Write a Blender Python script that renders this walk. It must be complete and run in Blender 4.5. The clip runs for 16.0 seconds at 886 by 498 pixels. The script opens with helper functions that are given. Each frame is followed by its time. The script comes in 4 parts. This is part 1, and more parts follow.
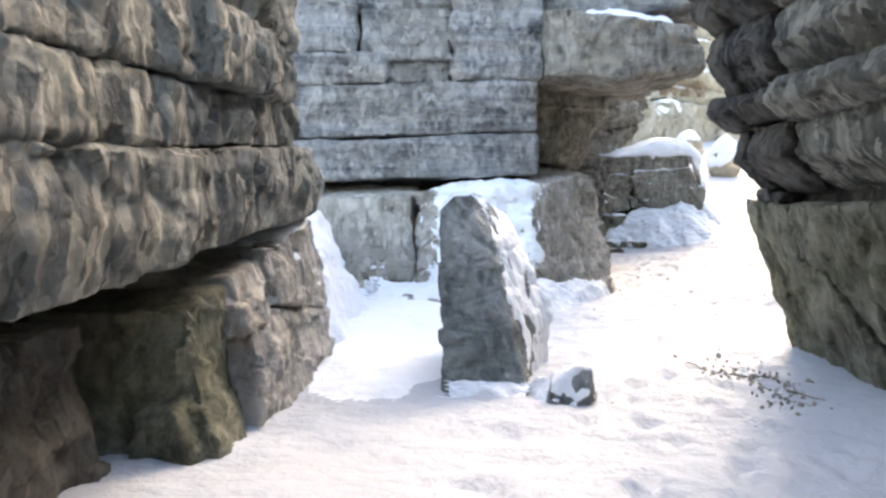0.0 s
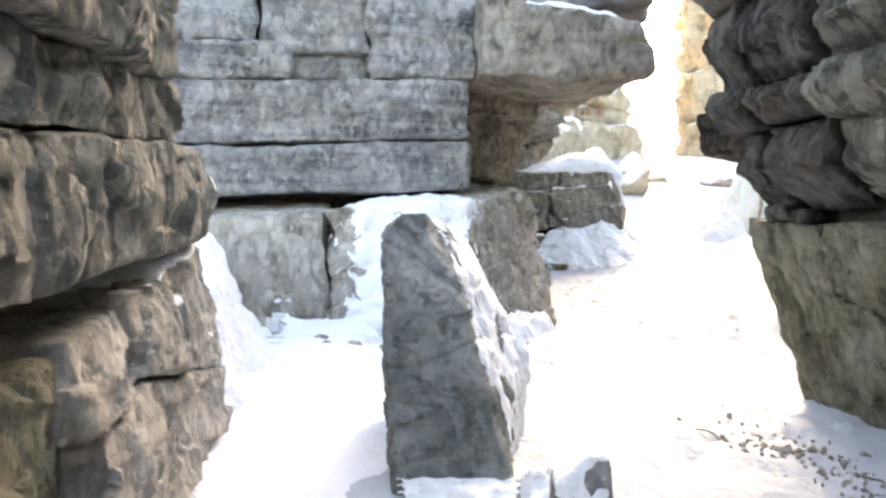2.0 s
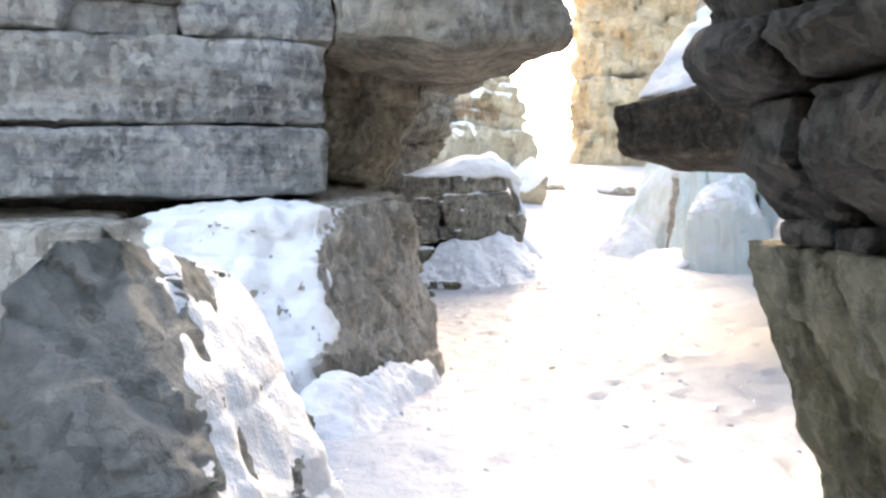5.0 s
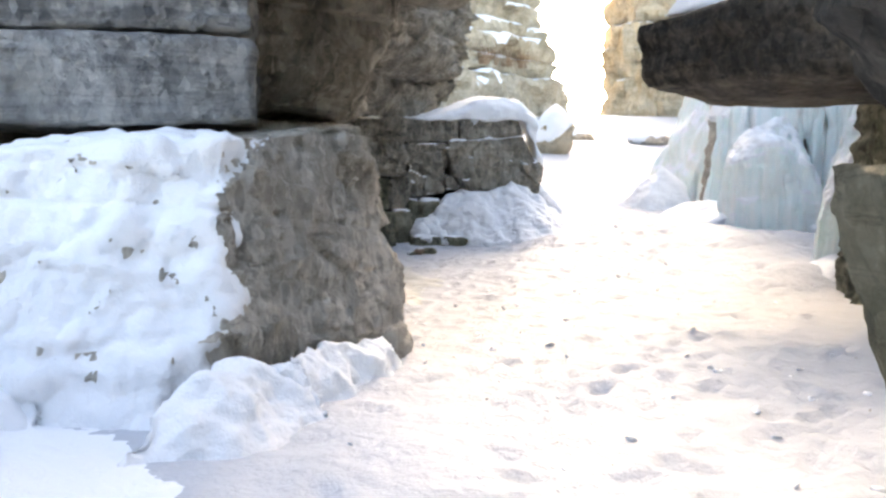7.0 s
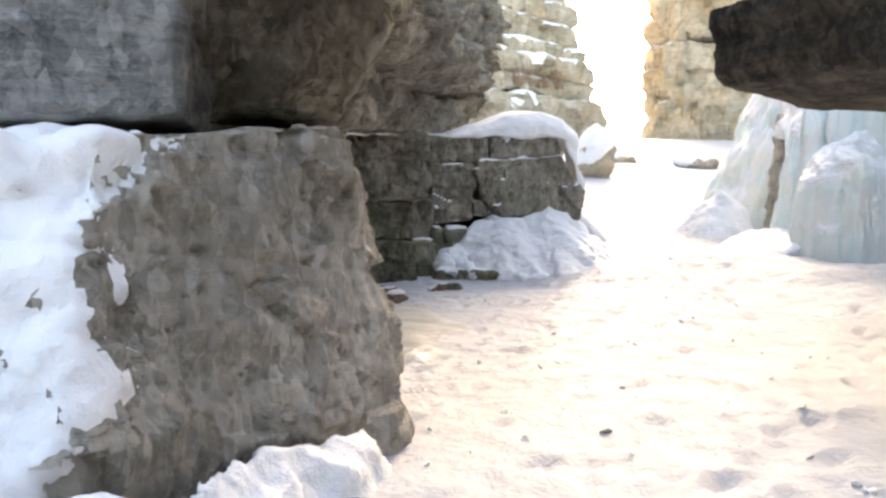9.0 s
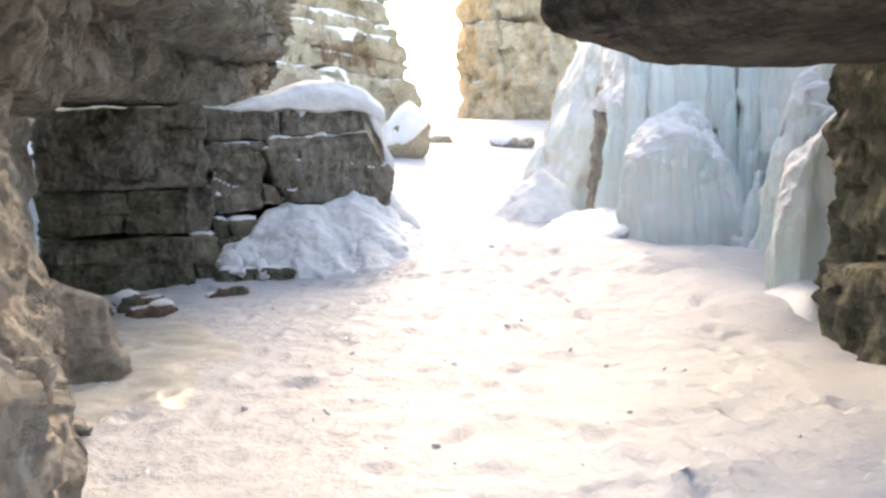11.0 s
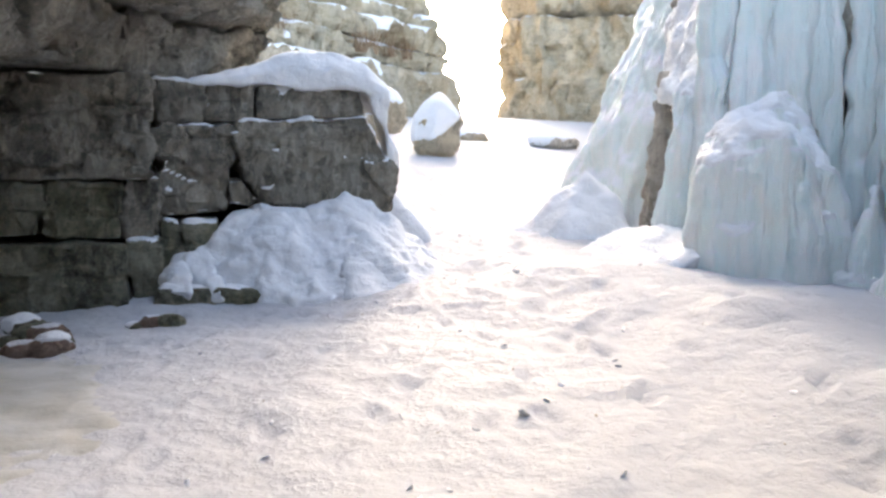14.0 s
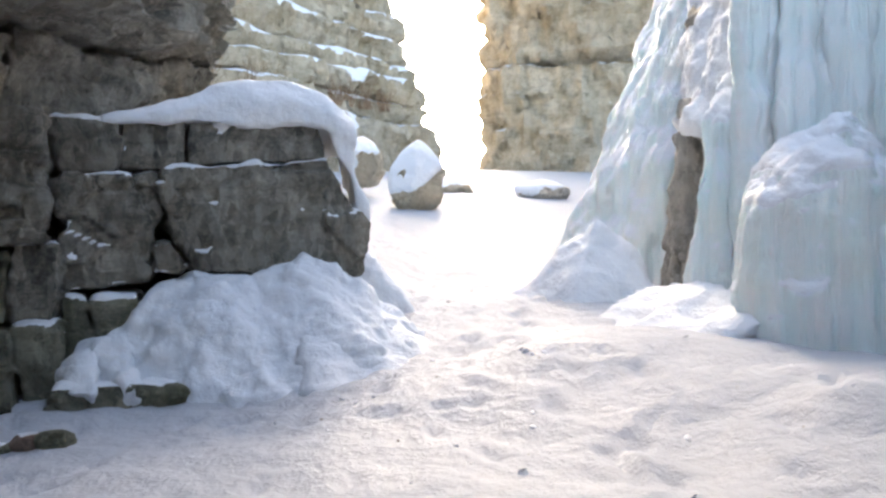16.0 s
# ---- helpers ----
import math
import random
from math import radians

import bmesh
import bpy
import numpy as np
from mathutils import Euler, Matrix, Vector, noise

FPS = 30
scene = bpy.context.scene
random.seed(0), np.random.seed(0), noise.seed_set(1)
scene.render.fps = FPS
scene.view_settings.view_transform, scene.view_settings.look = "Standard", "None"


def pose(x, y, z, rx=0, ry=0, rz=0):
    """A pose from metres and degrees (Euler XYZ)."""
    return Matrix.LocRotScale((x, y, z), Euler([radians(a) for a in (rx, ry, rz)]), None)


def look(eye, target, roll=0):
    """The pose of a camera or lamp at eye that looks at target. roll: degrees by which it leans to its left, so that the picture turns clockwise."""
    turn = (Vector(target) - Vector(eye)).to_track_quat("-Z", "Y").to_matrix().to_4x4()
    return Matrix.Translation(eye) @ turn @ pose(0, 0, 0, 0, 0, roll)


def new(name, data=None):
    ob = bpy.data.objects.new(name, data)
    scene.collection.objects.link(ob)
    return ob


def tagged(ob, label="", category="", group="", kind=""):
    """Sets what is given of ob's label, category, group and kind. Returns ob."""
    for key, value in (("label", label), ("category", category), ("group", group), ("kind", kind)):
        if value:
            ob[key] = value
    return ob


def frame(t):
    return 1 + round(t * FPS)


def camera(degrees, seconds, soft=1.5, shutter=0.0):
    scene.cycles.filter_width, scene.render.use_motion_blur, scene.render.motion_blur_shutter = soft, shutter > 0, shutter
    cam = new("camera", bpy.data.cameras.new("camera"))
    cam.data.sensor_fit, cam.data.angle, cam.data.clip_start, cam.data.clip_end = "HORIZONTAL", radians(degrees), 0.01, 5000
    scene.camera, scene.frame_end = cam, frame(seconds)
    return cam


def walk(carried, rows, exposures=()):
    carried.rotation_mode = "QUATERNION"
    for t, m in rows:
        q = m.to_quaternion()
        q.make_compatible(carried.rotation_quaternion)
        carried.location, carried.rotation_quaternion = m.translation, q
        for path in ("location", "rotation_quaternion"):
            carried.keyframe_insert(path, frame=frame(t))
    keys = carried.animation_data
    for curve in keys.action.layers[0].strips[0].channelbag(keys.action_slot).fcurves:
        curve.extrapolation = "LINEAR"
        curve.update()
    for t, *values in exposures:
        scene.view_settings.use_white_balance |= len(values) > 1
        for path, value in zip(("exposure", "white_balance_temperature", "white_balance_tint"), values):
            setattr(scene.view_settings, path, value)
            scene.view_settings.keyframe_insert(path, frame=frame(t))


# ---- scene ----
cam = camera(55.3, 16.0, soft=2.5)
METRES, EYE, TILT, LEAN, TURN = 17.0, 1.55, -3.3, 0.0, 0.0
ROWS = [
    (0.0, 0.0, 0.0, 0.0, -0.0, 0.0, 0.0),
    (0.5, -0.0098, 0.032, 0.0046, -1.28, 2.78, -0.15),
    (1.0, -0.0194, 0.0645, 0.0053, -5.18, 3.62, 0.1),
    (1.5, -0.0215, 0.0925, 0.0049, -6.78, 2.31, 0.52),
    (2.0, -0.0193, 0.1223, 0.0073, -7.25, 1.24, 0.4),
    (2.5, -0.0179, 0.1532, 0.008, -9.29, 1.31, 0.17),
    (3.0, -0.0136, 0.1836, 0.0094, -10.17, 1.42, 0.5),
    (3.5, -0.0033, 0.2137, 0.0144, -9.53, 1.51, 1.07),
    (4.0, 0.0025, 0.2426, 0.0128, -10.26, 0.6, 1.24),
    (4.5, 0.013, 0.2707, 0.0144, -12.9, 0.19, 1.03),
    (5.0, 0.0321, 0.2987, 0.0218, -14.35, 1.71, 0.62),
    (7.5, 0.1078, 0.4291, 0.021, -9.94, -1.68, 0.43),
    (8.0, 0.1211, 0.4592, 0.0226, -5.95, -1.31, -1.17),
    (8.5, 0.1255, 0.4936, 0.0244, -7.26, 0.67, -0.32),
    (9.0, 0.1282, 0.5229, 0.0259, -9.67, 0.51, 0.25),
    (9.5, 0.1409, 0.5546, 0.0292, -13.23, -0.46, 0.43),
    (10.0, 0.1512, 0.5842, 0.0297, -18.59, -0.92, 1.75),
    (12.5, 0.226, 0.7229, 0.0385, -22.47, -0.82, 2.44),
    (13.0, 0.2357, 0.7501, 0.039, -20.61, -1.47, 3.06),
    (13.5, 0.2482, 0.7736, 0.0409, -20.55, -2.06, 1.91),
    (14.0, 0.2636, 0.796, 0.045, -18.9, -0.7, -0.03),
    (14.5, 0.2745, 0.8246, 0.0471, -17.74, 1.97, -0.65),
    (15.0, 0.2828, 0.8522, 0.0462, -16.95, 1.14, 1.04),
    (15.5, 0.2969, 0.8846, 0.0509, -17.64, 2.01, 0.46),
    (16.0, 0.3055, 0.9196, 0.0531, -19.99, 3.06, 1.73),
]
EXPOSURES = [(0.0, 3.05, 7600, 11), (0.5, 3.15, 8100, 12), (2.5, 3.3, 8400, 11), (3.5, 3.18, 8300, 11), (5.0, 3.08, 8200, 12), (7.5, 2.92, 8000, 11), (8.5, 2.9, 8400, 12), (9.5, 2.98, 8700, 13), (12.5, 2.76, 7600, 11), (14.5, 2.64, 7600, 12), (16.0, 2.5, 7300, 11)]
walk(cam, [(t, pose(0, 0, EYE, TILT, LEAN, TURN) @ pose(METRES * x, METRES * y, METRES * z, 90 + pitch, roll, yaw)) for t, x, y, z, yaw, pitch, roll in ROWS], EXPOSURES)

# ---- light ----
SUN_AZ, SUN_EL = 18.5, 34.0   # degrees: azimuth from +y towards +x, elevation
world = bpy.data.worlds.new("world")
scene.world = world
world.use_nodes = True
wn = world.node_tree
sky = wn.nodes.new("ShaderNodeTexSky")
sky.sky_type, sky.sun_disc = "NISHITA", False
sky.sun_elevation, sky.sun_rotation = radians(SUN_EL), radians(SUN_AZ)
sky.air_density, sky.dust_density, sky.ozone_density = 1.0, 3.0, 1.0
wn.nodes["Background"].inputs["Strength"].default_value = 0.15
wn.links.new(sky.outputs["Color"], wn.nodes["Background"].inputs["Color"])
sun = new("sun", bpy.data.lights.new("sun", "SUN"))
sun.data.energy, sun.data.angle, sun.data.color = 0.35, radians(30), (1.0, 0.92, 0.8)
_d = Vector((math.sin(radians(SUN_AZ)) * math.cos(radians(SUN_EL)), math.cos(radians(SUN_AZ)) * math.cos(radians(SUN_EL)), math.sin(radians(SUN_EL))))
sun.matrix_world = look(_d * 60, (0, 0, 0))


# ---- materials ----
class Nodes:
    """Small helper to write a node tree."""

    def __init__(self, name):
        self.mat = bpy.data.materials.new(name)
        self.mat.use_nodes = True
        self.t = self.mat.node_tree
        self.bsdf = self.t.nodes["Principled BSDF"]
        self.co = self.add("ShaderNodeNewGeometry").outputs["Position"]

    def add(self, kind, **values):
        n = self.t.nodes.new(kind)
        for k, v in values.items():
            n.inputs[k].default_value = v
        return n

    def link(self, a, b):
        self.t.links.new(a, b)

    def scaled(self, s):
        m = self.add("ShaderNodeMapping")
        m.inputs["Scale"].default_value = s
        self.link(self.co, m.inputs["Vector"])
        return m.outputs["Vector"]

    def noise(self, scale, detail=4.0, rough=0.55, vec=None, distortion=0.0):
        n = self.add("ShaderNodeTexNoise", Scale=scale, Detail=detail, Roughness=rough, Distortion=distortion)
        self.link(vec or self.co, n.inputs["Vector"])
        return n.outputs["Fac"]

    def ramp(self, fac, *stops):
        r = self.t.nodes.new("ShaderNodeValToRGB")
        el = r.color_ramp.elements
        while len(el) < len(stops):
            el.new(0.5)
        for e, (p, c) in zip(el, stops):
            e.position = p
            e.color = (*c, 1) if isinstance(c, tuple) else (c, c, c, 1)
        self.link(fac, r.inputs["Fac"])
        return r.outputs["Color"]

    def mix(self, fac, a, b, kind="MIX"):
        m = self.t.nodes.new("ShaderNodeMix")
        m.data_type, m.blend_type = "RGBA", kind
        for v, s in ((fac, m.inputs[0]), (a, m.inputs[6]), (b, m.inputs[7])):
            if isinstance(v, (int, float)):
                s.default_value = v
            elif isinstance(v, tuple):
                s.default_value = (*v, 1)
            else:
                self.link(v, s)
        return m.outputs[2]

    def math(self, op, a, b=0.0):
        m = self.t.nodes.new("ShaderNodeMath")
        m.operation = op
        for v, s in ((a, m.inputs[0]), (b, m.inputs[1])):
            if isinstance(v, (int, float)):
                s.default_value = v
            else:
                self.link(v, s)
        return m.outputs[0]

    def bump(self, *layers):
        last = None
        for height, strength, dist in layers:
            b = self.add("ShaderNodeBump", Strength=strength, Distance=dist)
            self.link(height, b.inputs["Height"])
            if last:
                self.link(last, b.inputs["Normal"])
            last = b.outputs["Normal"]
        self.link(last, self.bsdf.inputs["Normal"])

    def up(self):
        """How far the surface faces the sky."""
        g = self.add("ShaderNodeNewGeometry")
        s = self.add("ShaderNodeSeparateXYZ")
        self.link(g.outputs["Normal"], s.inputs[0])
        return s.outputs[2]


def rock_material(name, dark, mid, light, rust=(0.28, 0.232, 0.165), dust=0.62, moss=0.0, bed=0.25, scale=1.0, tall=0.62, chipped=1.0):
    """Broken limestone: bedded tone, stains, hairline cracks and flat chisel-like facets. scale below 1 coarsens it."""
    k = Nodes(name)
    k.co = k.scaled((scale, scale, scale))
    strata = k.noise(1.0, 7, 0.62, k.scaled((0.9, 0.9, 4.0) if bed < 0.4 else (0.35, 0.35, 6.0)), 0.8)
    patch = k.noise(0.55, 3, 0.5)
    blotch = k.noise(1.7, 8, 0.62)
    grain = k.noise(11.0, 9, 0.75)
    fine = k.noise(60.0, 4, 0.7)
    tone = k.math("ADD", k.math("MULTIPLY", strata, bed), k.math("ADD", k.math("MULTIPLY", blotch, 0.75 - bed), k.math("MULTIPLY", grain, 0.25)))
    col = k.ramp(tone, (0.41, dark), (0.49, mid), (0.60, light))
    col = k.mix(k.ramp(patch, (0.45, 0.0), (0.62, 0.7)), col, k.mix(0.5, rust, col))
    col = k.mix(k.ramp(k.noise(0.4, 6, 0.6), (0.46, 0.0), (0.60, 0.5)), col, k.mix(0.55, dark, col))
    streak = k.noise(1.0, 5, 0.6, k.scaled((3.2, 3.2, 0.35)), 0.3)
    col = k.mix(k.ramp(streak, (0.54, 0.0), (0.72, 0.4)), col, dark)
    col = k.mix(k.ramp(fine, (0.38, 0.25), (0.5, 0.0)), col, k.mix(0.6, dark, col))
    col = k.mix(k.ramp(k.noise(22.0, 5, 0.7), (0.58, 0.0), (0.72, 0.3)), col, tuple(min(1.0, c * 1.25) for c in light))
    if moss:
        col = k.mix(k.ramp(k.noise(1.3, 5, 0.7), (0.5, 0.0), (0.66, moss)), col, (0.11, 0.11, 0.045))
    thin = k.noise(1.0, 7, 0.6, k.scaled((0.35, 0.35, 2.6)), 0.8)
    crack = k.ramp(k.math("ABSOLUTE", k.math("SUBTRACT", thin, 0.5)), (0.0, 0.0), (0.007, 1.0))
    col = k.mix(k.math("MULTIPLY", k.math("SUBTRACT", 1.0, crack), 0.4), col, tuple(c * 0.4 for c in dark))
    fold = k.math("ABSOLUTE", k.math("SUBTRACT", k.noise(1.0, 6, 0.62, k.scaled((2.2, 2.2, 1.3)), 0.6), 0.5))
    split = k.ramp(fold, (0.0, 0.0), (0.02, 1.0))
    col = k.mix(k.math("MULTIPLY", k.ramp(fold, (0.0, 1.0), (0.008, 0.0)), 0.35), col, tuple(c * 0.4 for c in dark))
    shift = k.add("ShaderNodeVectorMath")
    jig = k.add("ShaderNodeTexNoise", Scale=2.5, Detail=4.0)
    k.link(k.co, jig.inputs["Vector"])
    k.link(k.scaled((1.0, 1.0, tall)), shift.inputs[0])
    k.link(k.mix(0.16, (0.0, 0.0, 0.0), jig.outputs["Color"]), shift.inputs[1])
    layers = []
    for size, depth, pale in ((2.6, 1.0, 0.10), (6.5, 1.0, 0.22), (15.0, 0.9, 0.28)):
        v = k.add("ShaderNodeTexVoronoi", Scale=size, Randomness=1.0)
        k.link(shift.outputs[0], v.inputs["Vector"])
        rel = k.add("ShaderNodeVectorMath")
        rel.operation = "SUBTRACT"
        k.link(shift.outputs[0], rel.inputs[0])
        k.link(v.outputs["Position"], rel.inputs[1])
        way = k.add("ShaderNodeVectorMath")
        way.operation = "SUBTRACT"
        k.link(v.outputs["Color"], way.inputs[0])
        way.inputs[1].default_value = (0.5, 0.5, 0.5)
        tilt = k.add("ShaderNodeVectorMath")
        tilt.operation = "DOT_PRODUCT"
        k.link(rel.outputs[0], tilt.inputs[0])
        k.link(way.outputs[0], tilt.inputs[1])
        layers.append((tilt.outputs["Value"], 0.8, depth / scale))
        cell = k.add("ShaderNodeSeparateColor")
        k.link(v.outputs["Color"], cell.inputs[0])
        col = k.mix(k.ramp(cell.outputs[0], (0.6, 0.0), (1.0, pale * chipped)), col, light)
        col = k.mix(k.ramp(cell.outputs[1], (0.6, 0.0), (1.0, pale * chipped)), col, dark)
    snowy = k.math("ADD", k.up(), k.math("MULTIPLY", k.math("SUBTRACT", k.noise(3.0, 6, 0.65), 0.5), 0.9))
    cover = k.ramp(snowy, (dust, 0.0), (dust + 0.06, 1.0))
    col = k.mix(cover, col, (0.84, 0.86, 0.9))
    k.link(col, k.bsdf.inputs["Base Color"])
    k.bsdf.inputs["Roughness"].default_value = 0.85
    k.bsdf.inputs["Specular IOR Level"].default_value = 0.3
    k.bump(*layers, (strata, 0.4, 0.10 / scale), (crack, 0.5, 0.02 / scale), (split, 0.5, 0.02 / scale), (blotch, 0.5, 0.08 / scale), (grain, 0.9, 0.06 / scale), (fine, 0.15, 0.01))
    return k.mat


def snow_material(name, tint=(0.84, 0.86, 0.89), dirt=0.0, rough_scale=1.0):
    k = Nodes(name)
    big = k.noise(0.8, 4, 0.5)
    col = k.mix(k.ramp(big, (0.35, 0.0), (0.7, 0.5)), tint, tuple(c * 0.93 for c in tint))
    if dirt:
        trod = k.noise(1.0, 6, 0.65, k.scaled((2.0, 5.0, 2.0)))
        col = k.mix(k.ramp(trod, (0.52, 0.0), (0.72, dirt)), col, (0.42, 0.425, 0.44))
        col = k.mix(k.ramp(k.noise(14.0, 3, 0.6), (0.70, 0.0), (0.76, 0.5)), col, (0.34, 0.31, 0.28))
    k.link(col, k.bsdf.inputs["Base Color"])
    k.bsdf.inputs["Roughness"].default_value = 0.65
    k.bsdf.inputs["Specular IOR Level"].default_value = 0.25
    k.bump((k.noise(2.2 * rough_scale, 3, 0.5), 0.4, 0.10), (k.noise(6.0 * rough_scale, 5, 0.6), 0.55, 0.08), (k.noise(25.0, 3, 0.6), 0.4, 0.015), (k.noise(90.0, 3, 0.6), 0.25, 0.006))
    return k.mat


def ice_material(name, tint=(0.62, 0.78, 0.80)):
    k = Nodes(name)
    streak = k.noise(1.0, 6, 0.6, k.scaled((6.5, 6.5, 0.4)), 0.5)
    col = k.mix(k.ramp(streak, (0.38, 0.0), (0.68, 1.0)), tint, (0.91, 0.925, 0.905))
    col = k.mix(k.ramp(k.noise(0.9, 3, 0.5), (0.55, 0.0), (0.75, 0.35)), col, (0.78, 0.74, 0.62))
    snowy = k.math("ADD", k.up(), k.math("MULTIPLY", k.math("SUBTRACT", k.noise(3.5, 5, 0.6), 0.5), 0.8))
    cover = k.ramp(snowy, (0.3, 0.0), (0.55, 1.0))
    col = k.mix(cover, col, (0.88, 0.9, 0.94))
    k.link(col, k.bsdf.inputs["Base Color"])
    k.link(k.ramp(cover, (0.0, 0.28), (1.0, 0.7)), k.bsdf.inputs["Roughness"])
    k.bsdf.inputs["IOR"].default_value = 1.31
    k.bsdf.inputs["Subsurface Weight"].default_value = 0.2
    k.bsdf.inputs["Subsurface Radius"].default_value = (0.25, 0.5, 0.55)
    k.bsdf.inputs["Subsurface Scale"].default_value = 0.35
    k.bump((streak, 0.8, 0.12), (k.noise(7.0, 4, 0.55), 0.3, 0.05), (k.noise(40.0, 3, 0.6), 0.15, 0.01))
    return k.mat


def glow_material(name, colour, strength):
    k = Nodes(name)
    k.bsdf.inputs["Base Color"].default_value = (0, 0, 0, 1)
    k.bsdf.inputs["Emission Color"].default_value = (*colour, 1)
    k.bsdf.inputs["Emission Strength"].default_value = strength
    return k.mat


GREY = rock_material("grey_limestone", (0.13, 0.13, 0.132), (0.37, 0.365, 0.355), (0.60, 0.585, 0.55), dust=2.0)
WEATHERED = rock_material("weathered_grey_limestone", (0.065, 0.069, 0.065), (0.205, 0.207, 0.19), (0.50, 0.475, 0.40), rust=(0.27, 0.25, 0.18), dust=2.0, moss=0.2, tall=0.3, chipped=2.2)
SLAB = rock_material("bedded_grey_limestone", (0.13, 0.132, 0.138), (0.39, 0.385, 0.375), (0.64, 0.62, 0.58), dust=2.0, bed=0.42, chipped=1.5)
BROWN = rock_material("brown_limestone", (0.30, 0.272, 0.23), (0.60, 0.552, 0.48), (0.76, 0.71, 0.63), dust=2.0, tall=0.4, chipped=1.8)
CLIFF = rock_material("cliff_limestone", (0.12, 0.11, 0.092), (0.36, 0.33, 0.28), (0.62, 0.575, 0.49), dust=2.0, moss=0.1, tall=0.35)
# a darker version of the brown limestone
DARK_BROWN = rock_material("dark_brown_limestone", (0.06, 0.055, 0.045), (0.30, 0.275, 0.23), (0.55, 0.51, 0.43), dust=2.0, moss=0.15, tall=0.45, chipped=1.5)
OLIVE = rock_material("olive_limestone", (0.045, 0.043, 0.03), (0.21, 0.2, 0.145), (0.42, 0.40, 0.31), rust=(0.25, 0.235, 0.13), dust=2.0, moss=0.4, tall=0.4)
# grey limestone darkened so that its colour stands in for shade
SHADED = rock_material("shaded_dark_grey_limestone", (0.018, 0.018, 0.018), (0.06, 0.058, 0.055), (0.20, 0.19, 0.175), dust=2.0, chipped=1.5)
# dark rock, and the tone that stands in for shade in recesses and gaps
DARK = rock_material("dark_and_shaded_limestone", (0.018, 0.017, 0.015), (0.065, 0.058, 0.05), (0.20, 0.18, 0.155), dust=2.0)
SLATE = rock_material("slate_grey_stone", (0.10, 0.112, 0.108), (0.30, 0.318, 0.305), (0.50, 0.515, 0.49), rust=(0.28, 0.27, 0.2), dust=2.0, chipped=1.5)
COBBLE = rock_material("red_brown_stone", (0.10, 0.06, 0.045), (0.24, 0.15, 0.115), (0.40, 0.29, 0.23), dust=0.8)
TAN = rock_material("sunlit_tan_cliff", (0.40, 0.33, 0.22), (0.62, 0.53, 0.39), (0.78, 0.69, 0.54), rust=(0.54, 0.37, 0.2), dust=0.84, scale=0.3, tall=0.4)
SNOW = snow_material("drifted_snow", (0.875, 0.885, 0.9))
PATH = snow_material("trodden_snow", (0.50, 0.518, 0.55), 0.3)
ICE = ice_material("blue_ice", (0.79, 0.885, 0.87))
k = Nodes("grey_green_ice")
k.link(k.ramp(k.noise(2.5, 6, 0.65), (0.38, (0.36, 0.365, 0.335)), (0.62, (0.52, 0.53, 0.525))), k.bsdf.inputs["Base Color"])
k.link(k.ramp(k.noise(5.0, 4), (0.4, 0.3), (0.6, 0.6)), k.bsdf.inputs["Roughness"])
k.bump((k.noise(4.0, 5, 0.6), 0.4, 0.05), (k.noise(30.0, 3, 0.6), 0.3, 0.01))
WET_ICE = k.mat
GLOW = glow_material("bright_sky", (1.0, 0.97, 0.9), 6.0)

# ---- shape helpers ----
_rng = np.random.RandomState(7)
TABLE = _rng.uniform(-1, 1, (64, 64, 64))


def vn(p):
    """Smooth value noise in -1..1 for an array of points."""
    i = np.floor(p).astype(int)
    f = p - i
    u = f * f * (3 - 2 * f)
    i0, i1 = i % 64, (i + 1) % 64
    out = 0
    for a in (0, 1):
        for b in (0, 1):
            for c in (0, 1):
                w = (u[:, 0] if a else 1 - u[:, 0]) * (u[:, 1] if b else 1 - u[:, 1]) * (u[:, 2] if c else 1 - u[:, 2])
                out = out + w * TABLE[(i1 if a else i0)[:, 0], (i1 if b else i0)[:, 1], (i1 if c else i0)[:, 2]]
    return out


def fbm(p, octaves=4):
    total, amp = 0, 1.0
    for o in range(octaves):
        total = total + amp * vn(p * 2.03 ** o + 17.3 * o)
        amp *= 0.5
    return total


def steps(v, n, sharp=6.0):
    """Turn a smooth value into soft-edged terraces."""
    s = v * n
    f = np.floor(s)
    r = s - f
    return (f + 1 / (1 + np.exp(-sharp * (r - 0.5) * 2))) / n


JITTER = _rng.uniform(0, 1, (3, 64, 64, 64))
TURN_TABLE = _rng.uniform(-1, 1, (4, 64, 64, 64))


def facet(p, size):
    """Broken flat facets: each cell of a jittered grid tilts and offsets the face its own way."""
    q = p / np.array(size)
    i = np.floor(q).astype(int)
    best = np.full(len(q), 9.0)
    rel = np.zeros_like(q)
    who = np.zeros_like(i)
    for a in (-1, 0, 1):
        for b in (-1, 0, 1):
            for c in (-1, 0, 1):
                j = i + (a, b, c)
                m = j % 64
                r = q - (j + JITTER[:, m[:, 0], m[:, 1], m[:, 2]].T)
                d = (r * r).sum(1)
                k = d < best
                best[k], rel[k], who[k] = d[k], r[k], m[k]
    t = TURN_TABLE[:, who[:, 0], who[:, 1], who[:, 2]]
    return (rel * t[:3].T).sum(1) + 0.45 * t[3]


